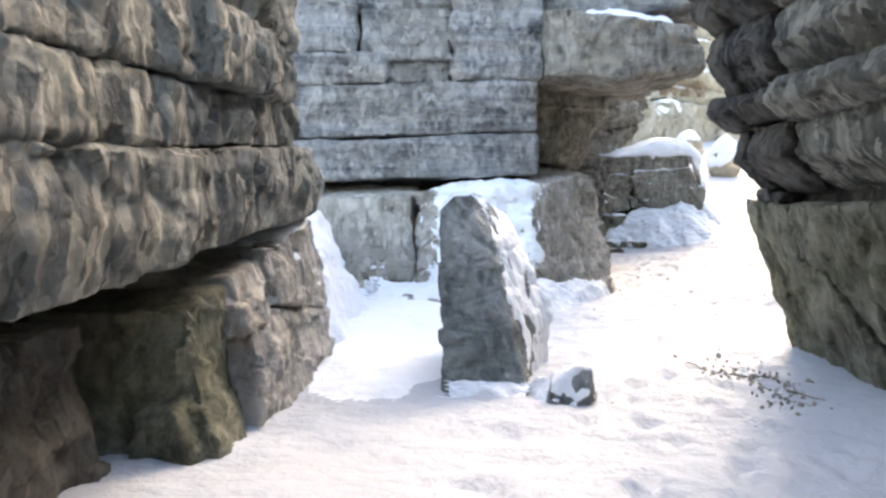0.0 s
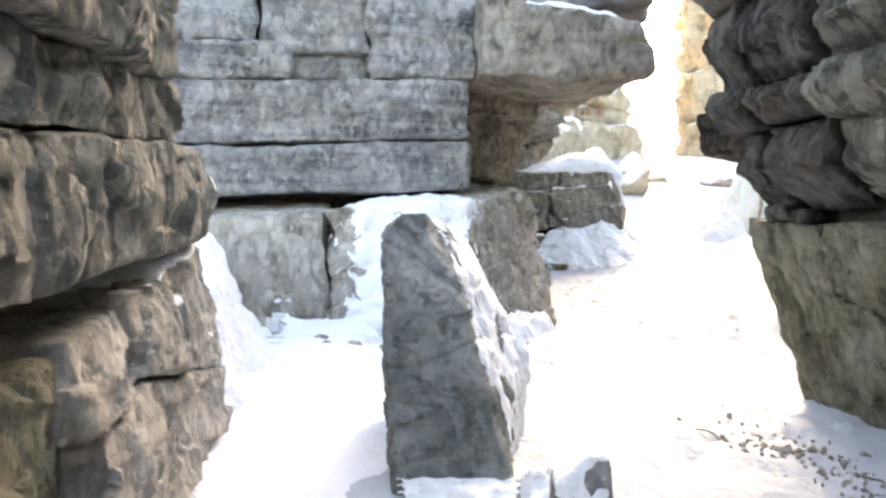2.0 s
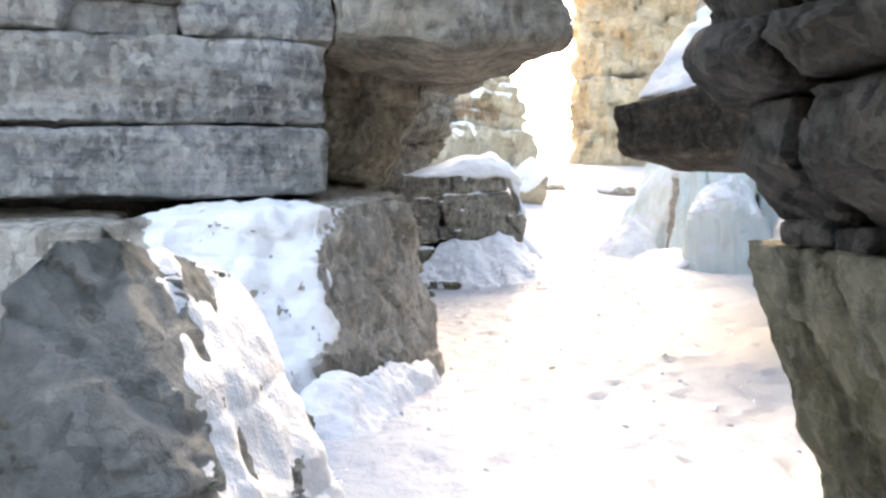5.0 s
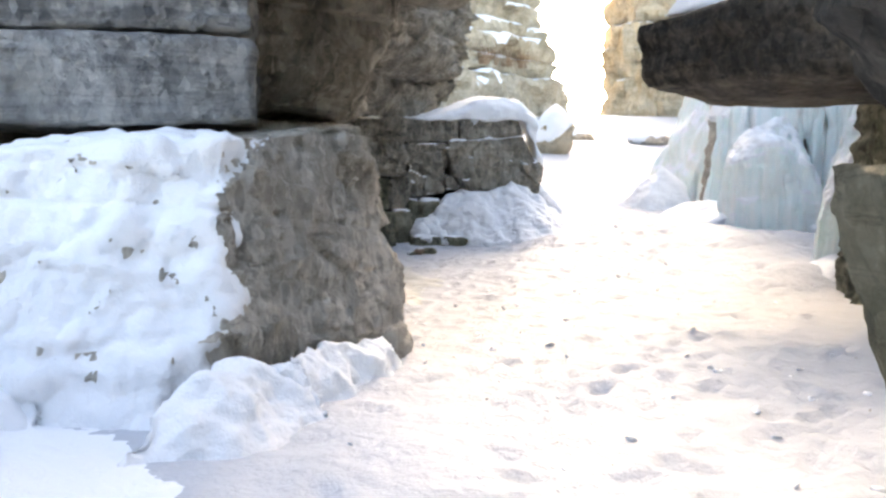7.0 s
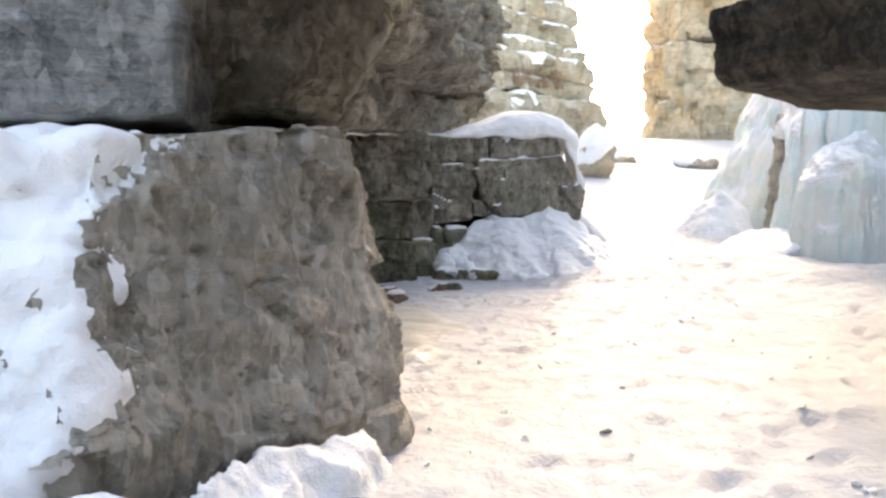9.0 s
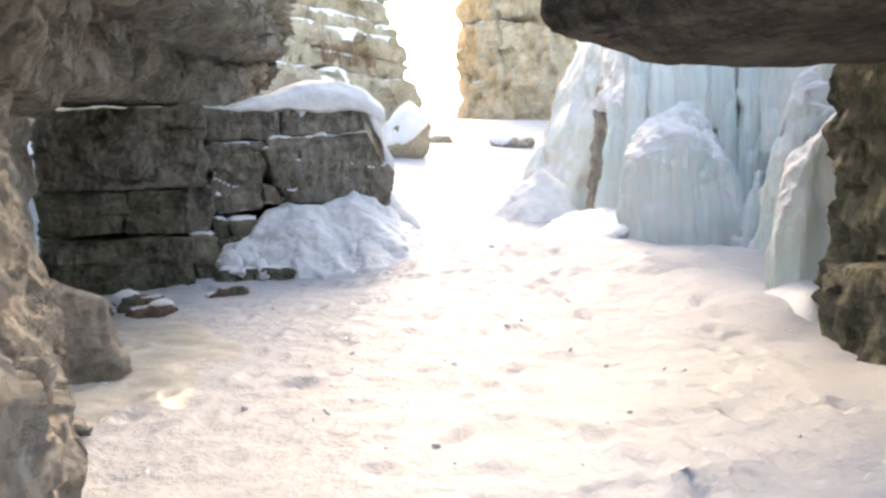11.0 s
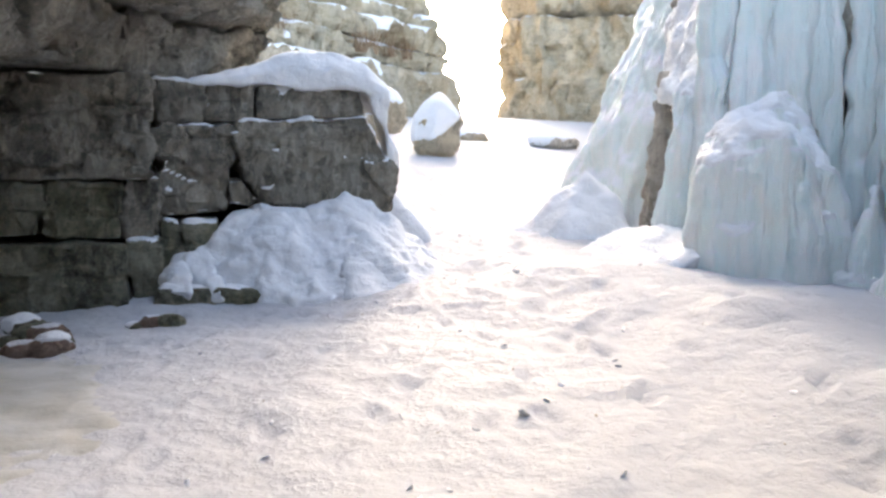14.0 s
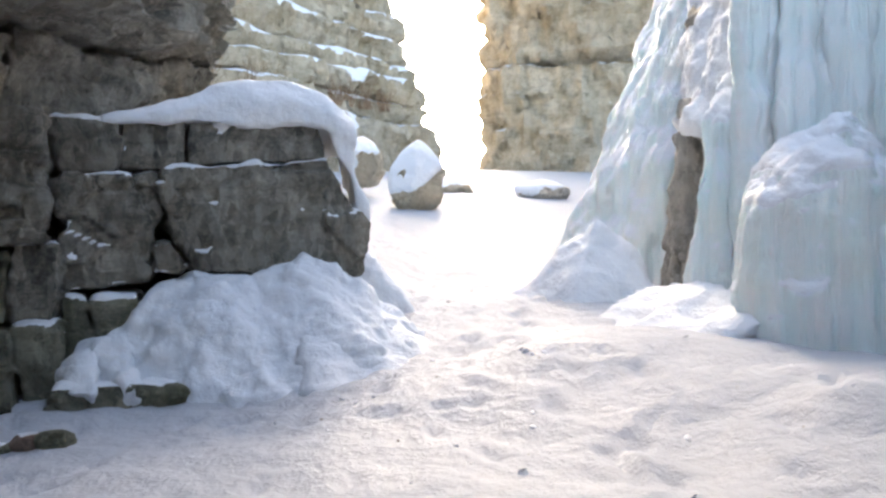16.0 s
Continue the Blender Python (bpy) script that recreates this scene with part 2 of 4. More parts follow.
def largest(me):
    """Keep only the largest connected piece of a mesh."""
    n = len(me.vertices)
    e = np.empty(len(me.edges) * 2, int)
    me.edges.foreach_get("vertices", e)
    a, b = e[::2], e[1::2]
    lab = np.arange(n)
    while True:
        low = np.minimum(lab[a], lab[b])
        nxt = lab.copy()
        np.minimum.at(nxt, a, low)
        np.minimum.at(nxt, b, low)
        nxt = nxt[nxt]
        if (nxt == lab).all():
            break
        lab = nxt
    ids, count = np.unique(lab, return_counts=True)
    if len(ids) > 1:
        keep = ids[count.argmax()]
        bm = bmesh.new()
        bm.from_mesh(me)
        bmesh.ops.delete(bm, geom=[v for v in bm.verts if lab[v.index] != keep], context="VERTS")
        bm.to_mesh(me)
        bm.free()


def hull_into(bm, pts):
    vs = [bm.verts.new(p) for p in pts]
    got = bmesh.ops.convex_hull(bm, input=vs)
    junk = [v for v in got["geom_interior"] + got["geom_unused"] if isinstance(v, bmesh.types.BMVert)]
    if junk:
        bmesh.ops.delete(bm, geom=list(set(junk)), context="VERTS")


def voxel_mesh(name, hulls, voxel):
    """One closed skin round a set of convex pieces."""
    bm = bmesh.new()
    for pts in hulls:
        hull_into(bm, pts)
    bmesh.ops.recalc_face_normals(bm, faces=bm.faces)
    raw = bpy.data.meshes.new("raw")
    bm.to_mesh(raw)
    bm.free()
    ob = new("raw", raw)
    mod = ob.modifiers.new("skin", "REMESH")
    mod.mode, mod.voxel_size = "VOXEL", voxel
    dg = bpy.context.evaluated_depsgraph_get()
    me = bpy.data.meshes.new_from_object(ob.evaluated_get(dg))
    bpy.data.objects.remove(ob)
    bpy.data.meshes.remove(raw)
    me.name = name
    largest(me)
    return me


def coords(me):
    p = np.empty(len(me.vertices) * 3)
    me.vertices.foreach_get("co", p)
    n = np.empty(len(me.vertices) * 3)
    me.vertex_normals.foreach_get("vector", n)
    return p.reshape(-1, 3), n.reshape(-1, 3)


def finish(me, p, material):
    me.vertices.foreach_set("co", p.ravel())
    me.shade_smooth()
    me.materials.clear()
    me.materials.append(material)
    me.update()
    return me


def rock(name, hulls, material, parent=None, voxel=0.08, amp=0.06, ledge=0.05, chip=0.05, seed=0, label="", rib=0.015, size=1.0, cuts=()):
    """A natural block: convex pieces grown together, then bedded, chipped and worn; cuts are (point, normal, depth, width)."""
    me = voxel_mesh(name, hulls, voxel)
    p, n = coords(me)
    q = p / size + seed * 3.7
    side = n * np.array([1, 1, 0.25])
    warp = q + 0.15 * np.stack([fbm(q * 0.8 + k, 2) for k in (3, 9, 15)], 1)
    d = amp * fbm(warp / 1.3, 3) + 0.35 * amp * fbm(warp / 0.3, 3) + 0.3 * min(amp, 0.08) * (1 - 2 * np.abs(fbm(warp / 0.45, 3)))
    beds = np.stack([q[:, 0] * 0.25, q[:, 1] * 0.25, (q[:, 2] + 0.06 * vn(q * 0.5)) * 4.5], 1)
    bed = steps(vn(beds), 2.5) + 0.4 * vn(beds * np.array([1.5, 1.5, 3.1]))
    blocks = steps(vn(warp * np.array([1.5, 1.5, 2.2])), 3) + 0.5 * steps(vn(warp * np.array([4.2, 4.2, 5.5])), 2.5)
    broken = facet(q, (0.6, 0.6, 0.36)) + 0.4 * facet(q + 31.0, (0.22, 0.22, 0.3)) + 0.22 * facet(q + 77.0, (0.08, 0.08, 0.12))
    ribs = vn(warp * np.array([5.5, 5.5, 1.1]))
    p = p + n * d[:, None] + side * (ledge * bed + 0.6 * chip * blocks + 1.1 * chip * broken + rib * ribs + 0.5 * rib * vn(warp * np.array([13.0, 13.0, 3.0])))[:, None]
    for point, way, depth, width in cuts:      # cracks: wavering planes that score the face
        way = np.array(way) / np.linalg.norm(way)
        off = (p - np.array(point)) @ way + 0.03 * fbm(q / 0.35, 3)
        p = p - n * (depth * np.exp(-(off / width) ** 2) * np.clip(0.8 + 0.6 * vn(q / 0.3), 0, 1))[:, None]
    me = finish(me, p, material)
    me.set_sharp_from_angle(angle=radians(42))
    ob = new(name, me)
    if parent:
        ob.parent = parent
    if label:
        ob["label"] = label
    return ob


def soft(name, hulls, material, parent=None, voxel=0.07, amp=0.06, scale=0.7, melt=6, seed=0, rib=0.0):
    """A drift or bulge: convex pieces melted together."""
    me = voxel_mesh(name, hulls, voxel)
    bm = bmesh.new()
    bm.from_mesh(me)
    for _ in range(melt):
        bmesh.ops.smooth_vert(bm, verts=bm.verts, factor=0.5, use_axis_x=True, use_axis_y=True, use_axis_z=True)
    bm.to_mesh(me)
    bm.free()
    p, n = coords(me)
    q = p + seed * 5.1
    flute = vn(q * np.array([4.5, 4.5, 0.35])) + 0.6 * vn(q * np.array([10.0, 10.0, 0.7]))
    p = p + n * (amp * fbm(q / scale, 5))[:, None] + n * np.array([1, 1, 0.1]) * (rib * flute)[:, None]
    ob = new(name, finish(me, p, material))
    if parent:
        ob.parent = parent
        if material == SNOW:
            ob["label"] = "rounded white snow"
    return ob


def crust(base, depth, label="thin ragged white snow", parent=None, name="snow_crust", material=None):
    """Snow that clings to a rock: the rock's own skin, raised by depth(points, normals) metres and left out where that falls below the skin."""
    me = base.data.copy()
    p, n = coords(me)
    h = depth(p, n)
    bm = bmesh.new()
    bm.from_mesh(me)
    lift = np.clip(h, -0.02, None)
    move = n * np.array([0.9, 0.9, 0.8]) + np.array([0, 0, 0.15])
    gone = [f for f in bm.faces if all(h[v.index] < -0.012 for v in f.verts)]
    for v in bm.verts:
        v.co += Vector(move[v.index] * lift[v.index])
    bmesh.ops.delete(bm, geom=gone, context="FACES")
    for _ in range(2):
        bmesh.ops.smooth_vert(bm, verts=[v for v in bm.verts if not v.is_boundary], factor=0.5, use_axis_x=True, use_axis_y=True, use_axis_z=True)
    bm.to_mesh(me)
    bm.free()
    me.attributes.remove(me.attributes["sharp_edge"]) if "sharp_edge" in me.attributes else None
    me.shade_smooth()
    me.materials.clear()
    me.materials.append(material or SNOW)
    me.name = name
    ob = new(name, me)
    ob.parent = parent or base
    tagged(ob, label, kind="stuff")
    return ob


def face_xz(outline, y0, y1, back=0.0):
    """Corners of a block with the given outline (x, z) on its front, at y0, going back to y1."""
    return [(x, y0, z) for x, z in outline] + [(x + back, y1, z) for x, z in outline]


def prism(low, high, z0, z1):
    """Corners of a block from its foot and top outlines; z0 and z1 may be one number or one for each corner."""
    a = z0 if isinstance(z0, (list, tuple)) else [z0] * len(low)
    b = z1 if isinstance(z1, (list, tuple)) else [z1] * len(high)
    return [(x, y, z) for (x, y), z in zip(low, a)] + [(x, y, z) for (x, y), z in zip(high, b)]


def thing(name, label, category, kind="", group=""):
    return tagged(new(name), label, category, group, kind)


# ---- ground ----
def lerp_table(v, table):
    return np.interp(v, [a for a, _ in table], [b for _, b in table])


SLOPE = [(-80, -0.3), (0, 0.0), (17, 0.0), (20, 0.12), (23, 0.35), (28, 1.0), (35, 2.4), (40, 3.1), (62, 6.4), (110, 9.0), (400, 12.0), (2000, 14.0)]
MOUNDS = [(9.4, 22.4, 1.4, 0.3), (10.2, 24.6, 1.0, 0.2), (10.5, 20.0, 1.5, 0.3), (8.3, 25.2, 1.2, 0.15), (9.4, 17.6, 0.9, 0.2),
          (-0.6, 11.0, 1.1, 0.25), (2.9, 8.0, 0.8, -0.06), (9.6, 19.9, 0.35, 0.08), (14.5, 41, 2.0, 0.3)]


def ground_z(x, y):
    z = lerp_table(y, SLOPE) * (1 - (1 - np.clip((x - 2.0) / 5.0, 0.15, 1.0)) * np.clip((28 - y) / 5, 0, 1)) + np.clip((x - 6.0) * 0.05, 0, 0.4) * np.clip((y - 15) / 5, 0, 1) * np.clip((33 - y) / 6, 0, 1)
    for mx, my, r, h in MOUNDS:
        z = z + h * np.exp(-((x - mx) ** 2 + (y - my) ** 2) / (r * r))
    p = np.stack([x, y, 0 * x], 1)
    near = np.clip((60 - y) / 30, 0, 1)
    z = z + near * (0.05 * fbm(p / 1.9, 3) + 0.02 * fbm(p / 0.35, 4) + 0.012 * np.abs(fbm(p / 0.22 + 9.0, 3)))
    r = random.Random(11)
    for _ in range(420):     # trampled hollows along the walked line
        fy = r.uniform(2, 30)
        fx = -0.3 + 0.30 * fy + r.gauss(0.8, 1.3 if fy < 15 else 1.8)
        a, l, w = r.gauss(-0.35, 0.5), r.uniform(0.13, 0.2), r.uniform(0.06, 0.09)
        m = (np.abs(x - fx) < 0.5) & (np.abs(y - fy) < 0.5)
        dx, dy = x[m] - fx, y[m] - fy
        u, v = dx * math.sin(-a) + dy * math.cos(a), dx * math.cos(a) - dy * math.sin(-a)
        e = (u / l) ** 2 + (v / w) ** 2
        z[m] += -0.045 * np.exp(-e) + 0.02 * np.exp(-(np.sqrt(e) - 1.5) ** 2 * 3)
    return z


def axis(lo, hi, step, ends):
    fine = np.arange(lo, hi, step)
    grow = 0.4 * 1.35 ** np.arange(ends)
    out = np.cumsum(grow)
    return np.concatenate([(lo - out)[::-1], fine, fine[-1] + out])


def build_ground():
    xs, ys = axis(-3, 13, 0.065, 24), axis(1, 28, 0.065, 24)
    X, Y = np.meshgrid(xs, ys)
    x, y = X.ravel(), Y.ravel()
    verts = np.stack([x, y, ground_z(x, y)], 1)
    w, h = len(xs), len(ys)
    i = (np.arange(h - 1)[:, None] * w + np.arange(w - 1)).ravel()
    faces = np.stack([i, i + 1, i + w + 1, i + w], 1)
    me = bpy.data.meshes.new("ground")
    me.from_pydata(verts, [], faces.tolist())
    me.shade_smooth()
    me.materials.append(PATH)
    tagged(new("ground", me), "trodden white snow over the frozen canyon floor", "snow", kind="structure")


build_ground()

# ---- canyon walls ----
def left_wall():
    w = thing("wall_left", "grey layered limestone wall overhanging the snow path", "rock wall", "structure")
    # each bed: bottom and top at its far end, face, cuts along the wall
    beds = [(1.42, 2.04, -1.18, (8.0, 3.9, -1.0), 0.035), (2.05, 2.42, -1.28, (7.95, 6.1, 4.4, 1.6, -1.0), 0.035), (2.43, 2.92, -1.22, (7.9, 6.6, 5.0, 2.9, -1.0), 0.035),
            (2.93, 3.5, -1.35, (8.0, 5.6, 3.6, -1.0), 0.04), (3.51, 4.4, -1.16, (8.0, 4.6, -1.0), 0.04), (4.4, 5.4, -1.45, (8.0, 4.0, -1.0), 0.04), (5.42, 7.6, -1.7, (8.0, 3.0, -1.0), 0.04)]
    r = random.Random(3)
    for n, (z0, z1, fx, cuts, rib) in enumerate(beds):
        for m in range(len(cuts) - 1):
            y1, y0 = cuts[m], cuts[m + 1]
            out = r.uniform(-0.05, 0.07)
            face = lambda y: fx - 0.055 * (8 - y) + out
            dip = lambda y: -0.06 * (8 - max(y, 0.0))
            round_end = 0.15 if m == 0 else 0.0
            poly = [(face(y0), y0), (face(y1 - 0.5), y1 - 0.5), (face(y1) - round_end, y1), (-2.9, y1 + 0.1), (-2.9, y0)]
            zs0 = [z0 + dip(y) for _, y in poly]
            zs1 = [z1 + dip(y) for _, y in poly]
            top = [(x - (0.03 if k < 3 else 0), y) for k, (x, y) in enumerate(poly)]
            mid = [(x + (0.01 if k < 3 else 0), y, (a + b) / 2) for k, ((x, y), a, b) in enumerate(zip(poly, zs0, zs1))]
            low = [(x - (0.04 if n == 0 and k < 3 else 0), y) for k, (x, y) in enumerate(poly)]
            flare = [(-1.3, 8.9, 1.5), (-1.3, 9.0, 1.68), (-2.2, 9.0, 1.6), (-1.35, 8.5, 2.04)] if n == 0 and m == 0 else []
            b = rock("stone_block", [prism(low, top, zs0, zs1) + mid + flare], WEATHERED, w, 0.034, 0.018, 0.025, 0.055, n * 7 + m, rib=0.9 * rib)
            if flare:
                crust(b, lambda p, n: np.clip(p[:, 1] - 8.75, -0.2, 0.12) * 0.3 + 0.05 * (n[:, 2] + n[:, 1] * 0.5 - 0.7) + 0.02 * fbm(p / 0.2, 3), parent=b)
    # unseen stretch behind the start, added to close in the canyon
    rock("stone_block", [prism([(-2.2, -9), (-2.2, -0.9), (-4.5, -0.9), (-4.5, -9)], [(-2.2, -9), (-2.0, -0.9), (-4.5, -0.9), (-4.5, -9)], -0.3, 7.5)], WEATHERED, w, 0.2, 0.1, 0.06, 0.1, 50)
    # lower, set-back blocks: two uprights over a broken foot
    up = rock("stone_block", [prism([(-1.28, 6.75), (-1.14, 8.5), (-3.5, 8.7), (-3.5, 6.75)], [(-1.4, 6.64), (-1.28, 8.4), (-3.5, 8.6), (-3.5, 6.6)], [0.72, 0.45, 0.4, 0.6], [1.12, 1.36, 1.3, 1.05])], BROWN, w, 0.028, 0.02, 0.01, 0.05, 51, rib=0.02, cuts=(((-1.3, 7.3, 1.0), (0, 1, 0.25), 0.05, 0.02), ((-1.3, 7.9, 0.9), (0, 0.5, 1), 0.03, 0.018)))
    rock("stone_block", [prism([(-1.32, 5.75), (-1.32, 6.72), (-3.5, 6.7), (-3.5, 5.75)], [(-1.47, 5.9), (-1.45, 6.58), (-3.5, 6.6), (-3.5, 5.9)], [0.58, 0.72, 0.6, 0.6], [1.03, 1.1, 1.05, 1.0])], BROWN, w, 0.028, 0.02, 0.01, 0.045, 58, rib=0.02)
    rock("stone_block", [prism([(-1.2, 5.8), (-1.06, 8.5), (-3.5, 8.7), (-3.5, 5.8)], [(-1.32, 5.9), (-1.17, 8.48), (-3.5, 8.6), (-3.5, 5.9)], -0.3, [0.58, 0.45, 0.5, 0.55]) + [(-1.29, 6.72, 0.7)]], BROWN, w, 0.028, 0.025, 0.01, 0.06, 57, rib=0.025, cuts=(((-1.2, 6.6, 0.3), (0, -0.45, 1), 0.05, 0.02), ((-1.2, 7.5, 0.3), (0, 1, 0.4), 0.04, 0.02)))
    rock("stone_block", [prism([(-1.3, 5.0), (-1.25, 5.74), (-2.6, 5.8), (-2.6, 5.1)], [(-1.62, 5.25), (-1.55, 5.86), (-2.6, 5.9), (-2.6, 5.2)], -0.3, [0.86, 0.96, 0.9, 0.85])], OLIVE, w, 0.033, 0.03, 0.02, 0.06, 54, rib=0.02)
    crust(up, lambda p, n: 0.05 * (n[:, 2] - 0.75) * 3 + 0.05 * fbm(p / 0.25, 3) + np.clip((p[:, 1] - 7.6) * 0.08, -0.2, 0.03), parent=up)
    rock("stone_block", [prism([(-1.3, 4.7), (-1.22, 5.6), (-1.7, 5.8), (-1.8, 4.9)], [(-1.6, 4.95), (-1.5, 5.5), (-1.8, 5.7), (-1.9, 5.1)], -0.3, [0.3, 0.42, 0.4, 0.3])], OLIVE, w, 0.04, 0.03, 0.03, 0.05, 55)
    # recess blocks: dark colours stand in for the shade under the overhang
    rock("stone_block", [prism([(-2.0, 3.6), (-1.9, 4.75), (-3.5, 4.9), (-3.5, 3.5)], [(-2.15, 3.7), (-2.05, 4.7), (-3.5, 4.8), (-3.5, 3.5)], -0.3, 0.86)], SHADED, w, 0.05, 0.04, 0.03, 0.05, 52)
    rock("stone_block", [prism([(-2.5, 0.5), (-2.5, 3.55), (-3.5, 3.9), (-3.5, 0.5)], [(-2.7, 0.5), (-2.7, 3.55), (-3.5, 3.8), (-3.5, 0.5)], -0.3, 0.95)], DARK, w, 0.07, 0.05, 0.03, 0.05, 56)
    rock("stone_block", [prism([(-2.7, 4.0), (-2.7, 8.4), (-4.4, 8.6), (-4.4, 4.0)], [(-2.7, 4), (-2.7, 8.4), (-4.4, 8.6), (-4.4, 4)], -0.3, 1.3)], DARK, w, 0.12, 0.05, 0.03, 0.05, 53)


def back_wall():
    w = thing("wall_slab", "grey layered limestone slabs above a snowy alcove", "rock wall", "structure")

    def slab(z0, z1, x0, x1, dy=0.0, mat=SLAB, seed=0, tilt=0.05, amp=0.03, ledge=0.045, chip=0.035):
        face = lambda x: 13.41 + 0.225 * x + dy
        poly = [(x0, face(x0)), (x1, face(x1)), (x1, 15.4), (x0, 15.4)]
        zz0 = [z0 + tilt * (x - 1.5) for x, _ in poly]
        zz1 = [z1 + tilt * (x - 1.5) for x, _ in poly]
        rock("slab", [prism(poly, poly, zz0, zz1)], mat, w, 0.05, amp, ledge, chip, seed)
    slab(1.99, 2.635, -3.2, 1.52, 0.0, SLAB, 61, chip=0.03)
    slab(2.67, 3.48, -3.2, 1.5, 0.03, SLAB, 62, ledge=0.05)
    slab(3.51, 3.95, -3.2, -0.92, 0.05, SLAB, 63)
    slab(3.51, 3.82, -0.88, 0.1, 0.25, SLAB, 64)
    slab(3.84, 4.65, -1.28, 0.1, 0.15, SLAB, 65)
    slab(3.98, 4.95, -3.2, -1.32, 0.05, SLAB, 66)
    slab(3.51, 5.25, 0.14, 1.6, 0.02, SLAB, 67, chip=0.03)
    slab(4.7, 7.6, -3.2, 1.7, 0.3, SLAB, 68, amp=0.1)
    # added filler in the gap below the slabs, coloured dark as its shade
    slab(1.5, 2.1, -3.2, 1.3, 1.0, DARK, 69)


def overhang():
    w = thing("overhang_block", "grey limestone block jutting out with snow on top", "rock", "structure")
    rock("block", [prism([(1.62, 13.3), (2.7, 13.2), (4.05, 13.7), (3.9, 16.5), (1.6, 17)], [(1.62, 13.2), (2.6, 13.1), (3.95, 13.6), (3.9, 17), (1.6, 17)], [3.5, 3.4, 3.65, 3.6, 3.6], [4.5, 4.4, 4.3, 4.6, 4.8]) + [(4.2, 13.9, 3.85)]], CLIFF, w, 0.055, 0.08, 0.03, 0.05, 71)
    rock("block", [prism([(1.7, 14.0), (4.4, 14.0), (4.6, 17), (1.6, 17)], [(1.7, 14.4), (4.5, 14.4), (4.7, 17), (1.6, 17)], [4.5, 4.75, 4.6, 4.5], 6.5)], GREY, w, 0.1, 0.1, 0.08, 0.08, 72)
    soft("snow_cap", [prism([(2.2, 13.25), (3.9, 13.75), (3.8, 15), (2.2, 15)], [(2.3, 13.5), (3.6, 13.95), (3.7, 15), (2.3, 15)], [4.33, 4.22, 4.4, 4.4], [4.55, 4.5, 4.8, 4.8])], SNOW, w, 0.05, 0.06, 0.4, 4, 73)


def alcove():
    w = thing("wall_alcove", "dark layered limestone cliff above a rock bench", "rock wall", "structure")
    rock("cliff_face", [prism([(1.3, 15.2), (2.5, 16.0), (2.7, 19), (1.0, 21)], [(1.3, 15.0), (2.9, 15.8), (3.1, 19), (1.0, 21)], 2.2, 3.2)], DARK_BROWN, w, 0.07, 0.08, 0.06, 0.07, 81, rib=0.03)
    rock("cliff_face", [prism([(1.3, 15.0), (3.0, 15.7), (3.5, 20), (1.0, 21)], [(1.3, 14.8), (3.2, 15.6), (3.7, 20), (1.0, 21)], 3.2, 8.0)], DARK_BROWN, w, 0.09, 0.1, 0.06, 0.07, 83, rib=0.03)
    joints = [(2.3, 17.0, 2.42, 3.3), (2.85, 19.4, 2.52, 3.32), (3.35, 21.9, 2.72, 3.42), (4.1, 24.0, 2.86, 3.5), (5.0, 25.5, 2.98, 3.62), (6.05, 27.0, 3.4, 4.0)]
    for n, ((xa, ya, za, ta), (xb, yb, zb, tb)) in enumerate(zip(joints, joints[1:])):
        rock("cliff_face", [prism([(xa + 0.02, ya + 0.04), (xb - 0.02, yb - 0.04), (1.2, yb), (1.2, ya)], [(xa + 0.22, ya + 0.04), (xb + 0.18, yb - 0.04), (1.2, yb), (1.2, ya)], [za, zb, zb, za], [ta, tb, tb, ta])], CLIFF, w, 0.05, 0.06, 0.05, 0.13, 84 + 3 * n, rib=0.04)
    rock("cliff_face", [prism([(2.8, 17), (3.7, 22.0), (4.9, 24.9), (6.3, 27.0), (5.6, 34), (0.0, 34), (0, 17)], [(2.9, 17), (3.9, 22), (5.2, 24.9), (6.7, 27.2), (5.9, 34), (0, 34), (0, 17)], [3.34, 3.46, 3.66, 4.05, 4.1, 4, 3.34], 11.0)], CLIFF, w, 0.07, 0.09, 0.08, 0.2, 82, rib=0.05)


